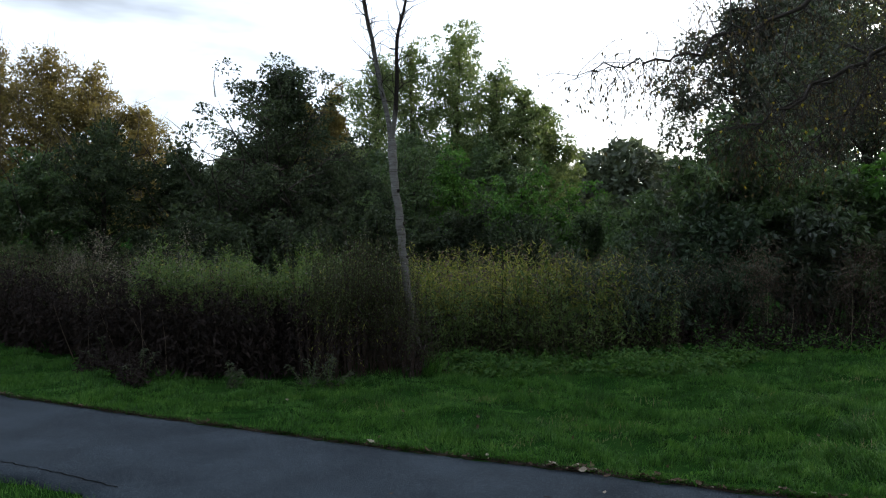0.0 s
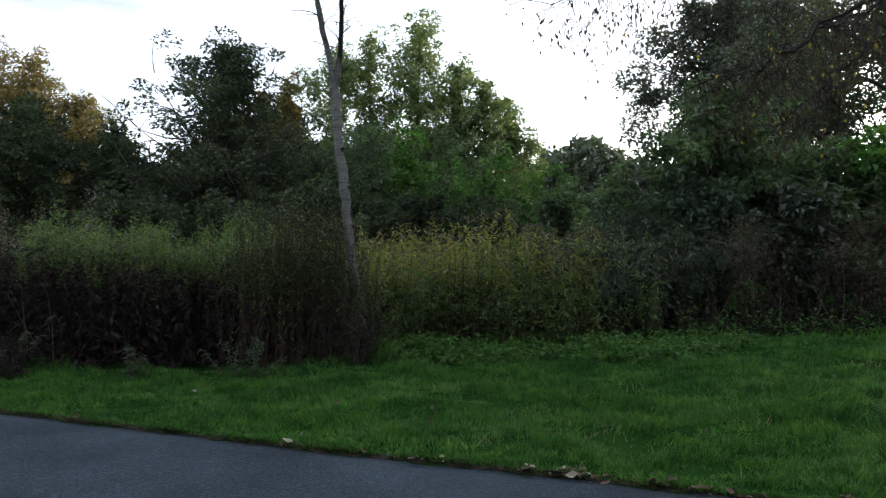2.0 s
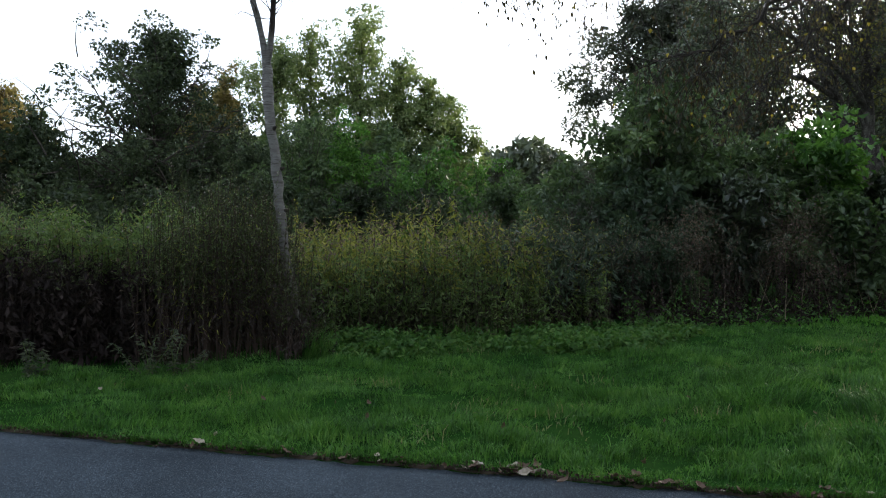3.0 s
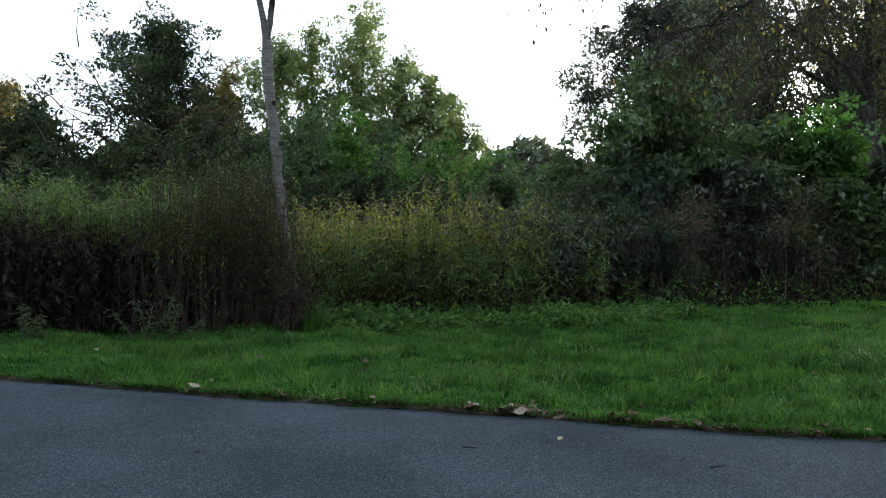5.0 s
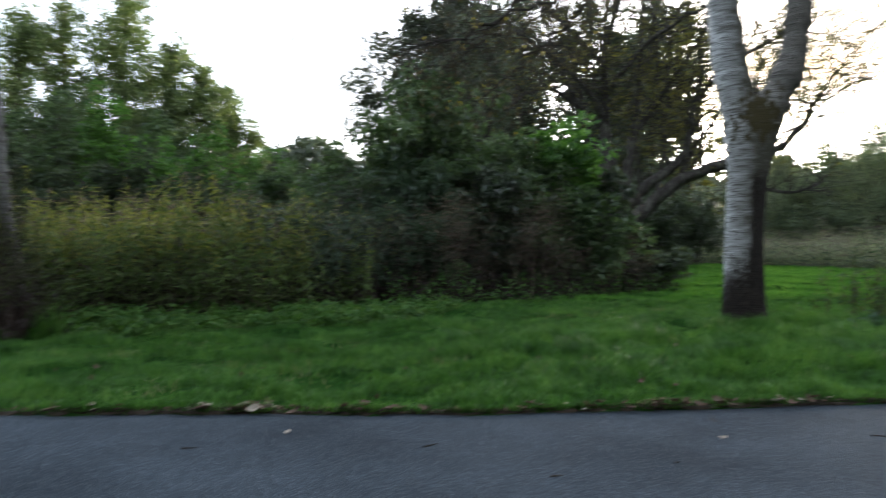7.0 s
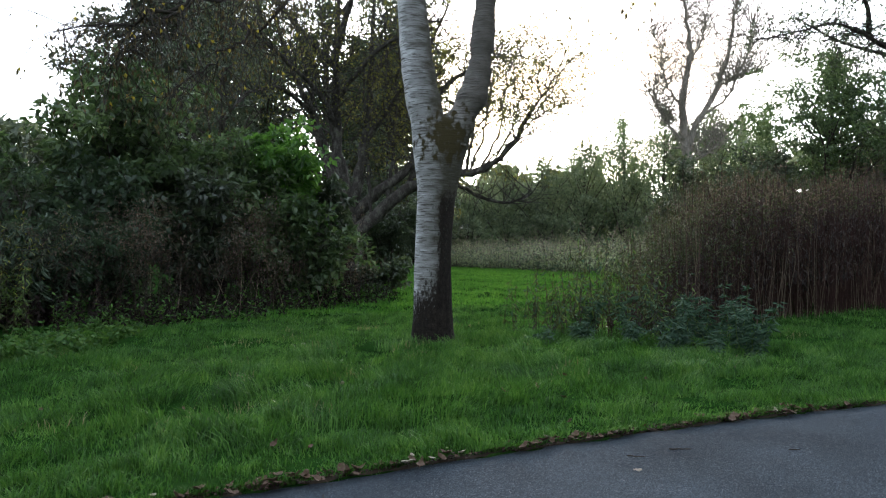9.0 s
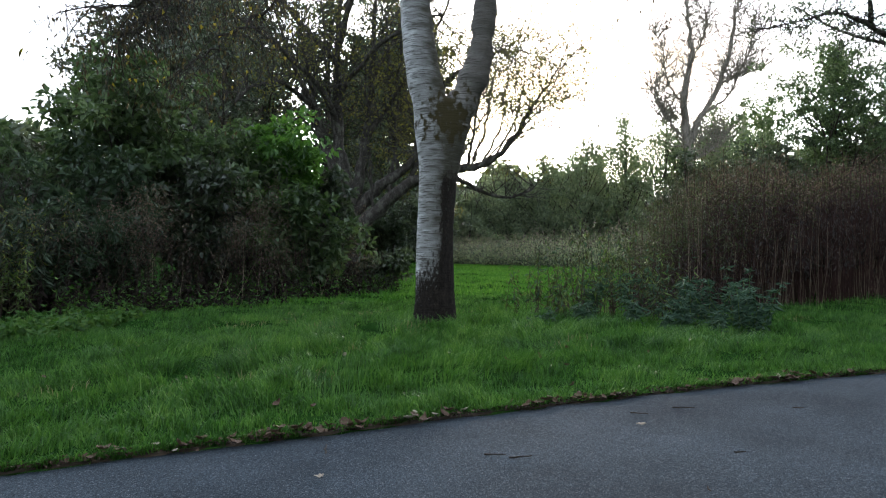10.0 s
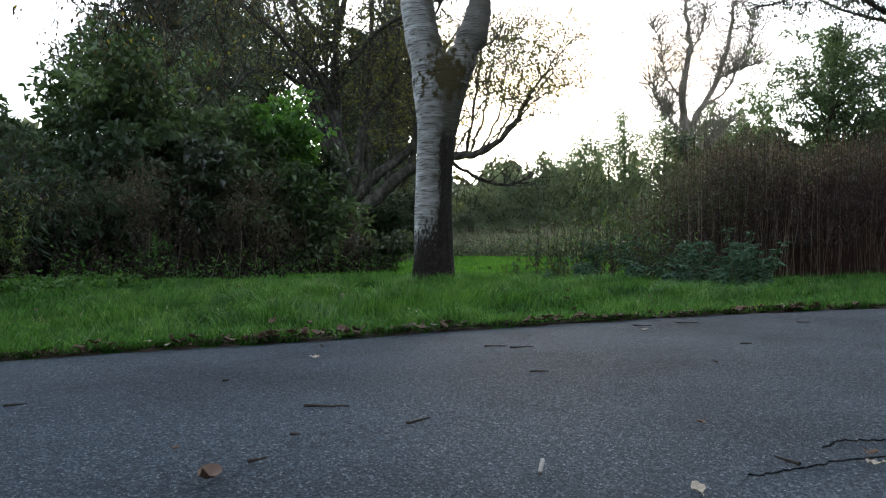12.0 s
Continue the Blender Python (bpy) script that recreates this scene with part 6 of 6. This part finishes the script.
for x, y, H, seed in [(-2.85, 8.42, 0.55, 321), (-2.66, 8.5, 0.5, 323), (-3.78, 7.92, 0.36, 322), (-6.2, 8.6, 0.7, 325), (-5.2, 8.1, 0.5, 324)]:
    nettle_plant((x, y), H, seed, "pale grey-green leafy weed before the brown thicket", M_WEED_PALE, 0.62)


def meadow_spots(n, seed):
    rng = np.random.default_rng(seed)
    t = rng.uniform(0, 1, n)
    front = np.stack([np.interp(t, [0, 0.4, 0.7, 1], [25.5, 23.6, 23.2, 20.5]), np.interp(t, [0, 0.4, 0.7, 1], [40, 30, 25, 17.5])], 1)
    d = rng.uniform(0, 1, n) ** 1.3 * 16
    return front[:, 0] + d * 0.85, front[:, 1] + d * 0.5


n = 3400
mspots = meadow_spots(n, 231)
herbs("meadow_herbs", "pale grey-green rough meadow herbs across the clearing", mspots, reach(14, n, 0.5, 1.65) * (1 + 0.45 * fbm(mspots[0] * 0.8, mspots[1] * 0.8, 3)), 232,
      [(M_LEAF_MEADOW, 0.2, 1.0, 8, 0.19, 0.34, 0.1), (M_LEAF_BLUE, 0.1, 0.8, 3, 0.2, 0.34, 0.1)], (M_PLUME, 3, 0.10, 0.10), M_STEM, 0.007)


# ---- small things on the path and its edge ----
def leaf_mesh(seed, mat, L=0.055):
    """A curled fallen leaf with a stalk, with thickness."""
    rng = np.random.default_rng(seed)
    bm = bmesh.new()
    k, ring = 7, []
    for i in range(k):
        u = i / (k - 1)
        w = 0.62 * L * math.sin(math.pi * min(1, 0.06 + 0.94 * u ** 0.8)) * 0.5
        x = u * L - L / 2
        z = 0.006 + 0.018 * (u - 0.4) ** 2 * 4 * rng.uniform(0.4, 1.2) * L / 0.055
        lift = rng.uniform(0.3, 0.8)
        ring.append([bm.verts.new((x, -w, z + w * lift)), bm.verts.new((x, 0, z)), bm.verts.new((x, w, z + w * lift * 0.7))])
    for a, b in zip(ring, ring[1:]):
        bm.faces.new((a[0], b[0], b[1], a[1]))
        bm.faces.new((a[1], b[1], b[2], a[2]))
    g = bmesh.ops.extrude_face_region(bm, geom=bm.faces[:])
    for e in g["geom"]:
        if isinstance(e, bmesh.types.BMVert):
            e.co.z -= 0.0012
    s = [bm.verts.new((-L / 2, -0.0008, 0.012)), bm.verts.new((-L / 2, 0.0008, 0.012)), bm.verts.new((-L * 0.85, 0, 0.004)), bm.verts.new((-L * 0.85, 0, 0.006))]
    bm.faces.new((s[0], s[1], s[2]))
    bm.faces.new((s[1], s[0], s[3]))
    bmesh.ops.recalc_face_normals(bm, faces=bm.faces)
    me = bpy.data.meshes.new("fallen_leaf")
    bm.to_mesh(me)
    bm.free()
    me.materials.append(mat)
    return me


BROWN_LEAVES = [leaf_mesh(400 + i, M_FALLEN) for i in range(6)]
PALE_LEAVES = [leaf_mesh(410 + i, M_FALLEN_PALE) for i in range(3)]


def fallen_leaf(x, y, z, seed, size=1.0, pale=False, flat=0.35, where="at the edge of the path"):
    rng = random.Random(seed)
    ob = new("fallen_leaf", rng.choice(PALE_LEAVES if pale else BROWN_LEAVES))
    ob.matrix_world = pose(x, y, z, rng.gauss(0, 40 * flat), rng.gauss(0, 40 * flat), rng.uniform(0, 360)) @ Matrix.Scale(size, 4)
    tagged(ob, ("pale bleached" if pale else "curled brown") + " fallen leaf lying " + where, "leaf", "fallen leaves")
    return ob


rnd = random.Random(77)
for i in range(280):
    if i % 5 == 0:
        drift = rnd.uniform(-7.5, 9.5) if i % 3 == 0 else rnd.uniform(-0.5, 6.5)
    x = drift + rnd.gauss(0, 0.16)
    y = float(far_edge(x)) + rnd.gauss(0.0, 0.04)
    fallen_leaf(x, y, 0.012 + float(tilt(x, y)) + rnd.uniform(0, 0.012), 500 + i, rnd.choice((0.4, 0.55, 0.7, 0.9, 1.3)), rnd.random() < 0.12, 0.35)
for i in range(22):
    x = rnd.uniform(-3, 8)
    y = float(far_edge(x)) + rnd.uniform(0.2, 2.2)
    fallen_leaf(x, y, float(ground_z(x, y)) + 0.05, 800 + i, rnd.uniform(0.7, 1.1), rnd.random() < 0.1, 0.9, "on the grass")
for i, (x, y, s, pale) in enumerate([(2.08, 3.17, 1.1, False), (2.68, 2.71, 0.65, True), (1.98, 3.08, 0.6, False), (3.07, 2.98, 0.5, False), (2.08, 3.4, 0.4, False), (2.81, 4.42, 0.7, True), (4.41, 4.23, 0.8, True), (3.12, 2.66, 0.5, False), (3.05, 2.62, 0.6, True), (0.9, 4.9, 0.8, True), (-0.6, 4.5, 0.6, False)]):
    fallen_leaf(x, y, 0.003 + float(tilt(x, y)), 900 + i, s, pale, 0.12, "on the asphalt path")


def stick(x, y, turn, length, seed, r=0.0036):
    rng = np.random.default_rng(seed)
    k = 6
    p = np.stack([np.linspace(-length / 2, length / 2, k), np.cumsum(rng.normal(0, 0.035 * length, k)), np.full(k, r)], 1)
    ob = solid("twig", tube(p, np.linspace(r, r * 0.5, k), 6, 0.12, rng), M_TWIG)
    ob.location = (x, y, 0.003 + float(tilt(x, y)))
    ob.rotation_euler = (0, 0, radians(turn))
    tagged(ob, "small dark broken twig on the asphalt path", "twig", "twigs on the path")


for i, (x, y, a, L) in enumerate([(2.49, 3.62, -28, 0.11), (2.58, 3.34, 10, 0.07), (3.26, 3.7, -35, 0.06), (3.53, 4.26, -40, 0.09), (3.6, 4.18, -25, 0.1), (2.18, 3.24, 15, 0.035), (2.31, 3.38, -30, 0.02), (1.86, 4.09, 5, 0.05), (2.4, 4.14, -20, 0.02), (4.9, 4.35, -30, 0.12), (4.6, 4.4, -50, 0.09), (5.4, 4.0, -30, 0.06), (3.9, 3.5, 40, 0.05), (4.4, 3.7, -35, 0.05), (1.5, 4.6, 20, 0.08), (3.0, 4.75, 60, 0.14), (2.95, 2.72, 80, 0.05), (0.5, 4.7, -10, 0.06)]):
    stick(x, y, a, L, 950 + i)


def cigarette_end(x, y, turn):
    ob = root("cigarette_end", (x, y, 0.0042), "crushed white cigarette end on the asphalt path", "litter")
    rng = np.random.default_rng(3)
    r = 0.0039
    p = np.stack([np.linspace(-0.014, 0.012, 8), rng.normal(0, 0.0003, 8), np.full(8, r)], 1)
    solid("paper", tube(p, [r] * 8, 10, 0.05, rng), M_PAPER, ob, smooth=True)
    solid("ash_tip", tube([(-0.018, 0, r), (-0.0165, 0, r), (-0.014, 0, r)], [0.0015, r * 0.8, r * 0.97], 10, 0.08, rng), M_FILTER, ob, "charred dark tip", smooth=True)
    ob.rotation_euler = (0, radians(-38), radians(turn))
    ob.location.z = 0.010 + float(tilt(x, y))


cigarette_end(2.555, 2.92, 35)


def crack(points, width, seed):
    """A jagged crack with crumbled filling; its dark ribbon stands in for the groove's shade."""
    rng = np.random.default_rng(seed)
    p = smooth_line(points, 10)
    p[:, 2] += tilt(p[:, 0], p[:, 1])
    d = unit(np.gradient(p, axis=0))
    s = np.stack([-d[:, 1], d[:, 0], np.zeros(len(d))], 1)
    w = width * (0.4 + rng.uniform(0, 1.2, (len(p), 2)))
    p = p + s * (rng.normal(0, width * 1.2, (len(p), 1)) + 0.004 * rng.standard_normal((len(p), 1)))
    v = np.concatenate([p + s * w[:, :1] + [0, 0, 0.004], p + [0, 0, 0.007], p - s * w[:, 1:] + [0, 0, 0.004]])
    k = len(p)
    i = np.arange(k - 1)[:, None]
    f = np.concatenate([i + [[0, 1, k + 1, k]], i + [[k, k + 1, 2 * k + 1, 2 * k]]])
    tagged(solid("path_crack", (v, f), M_CRACK), "jagged crack with dark crumbs near the path's edge", "crack", kind="structure")


crack([(2.80, 2.71, 0), (2.90, 2.69, 0), (3.02, 2.67, 0), (3.22, 2.61, 0), (3.47, 2.58, 0)], 0.0008, 1)
crack([(3.08, 2.73, 0), (3.16, 2.735, 0), (3.26, 2.69, 0), (3.42, 2.68, 0)], 0.0012, 2)
crack([(-4.6, 4.62, 0), (-3.9, 4.52, 0), (-3.2, 4.36, 0), (-2.6, 4.2, 0)], 0.006, 3)
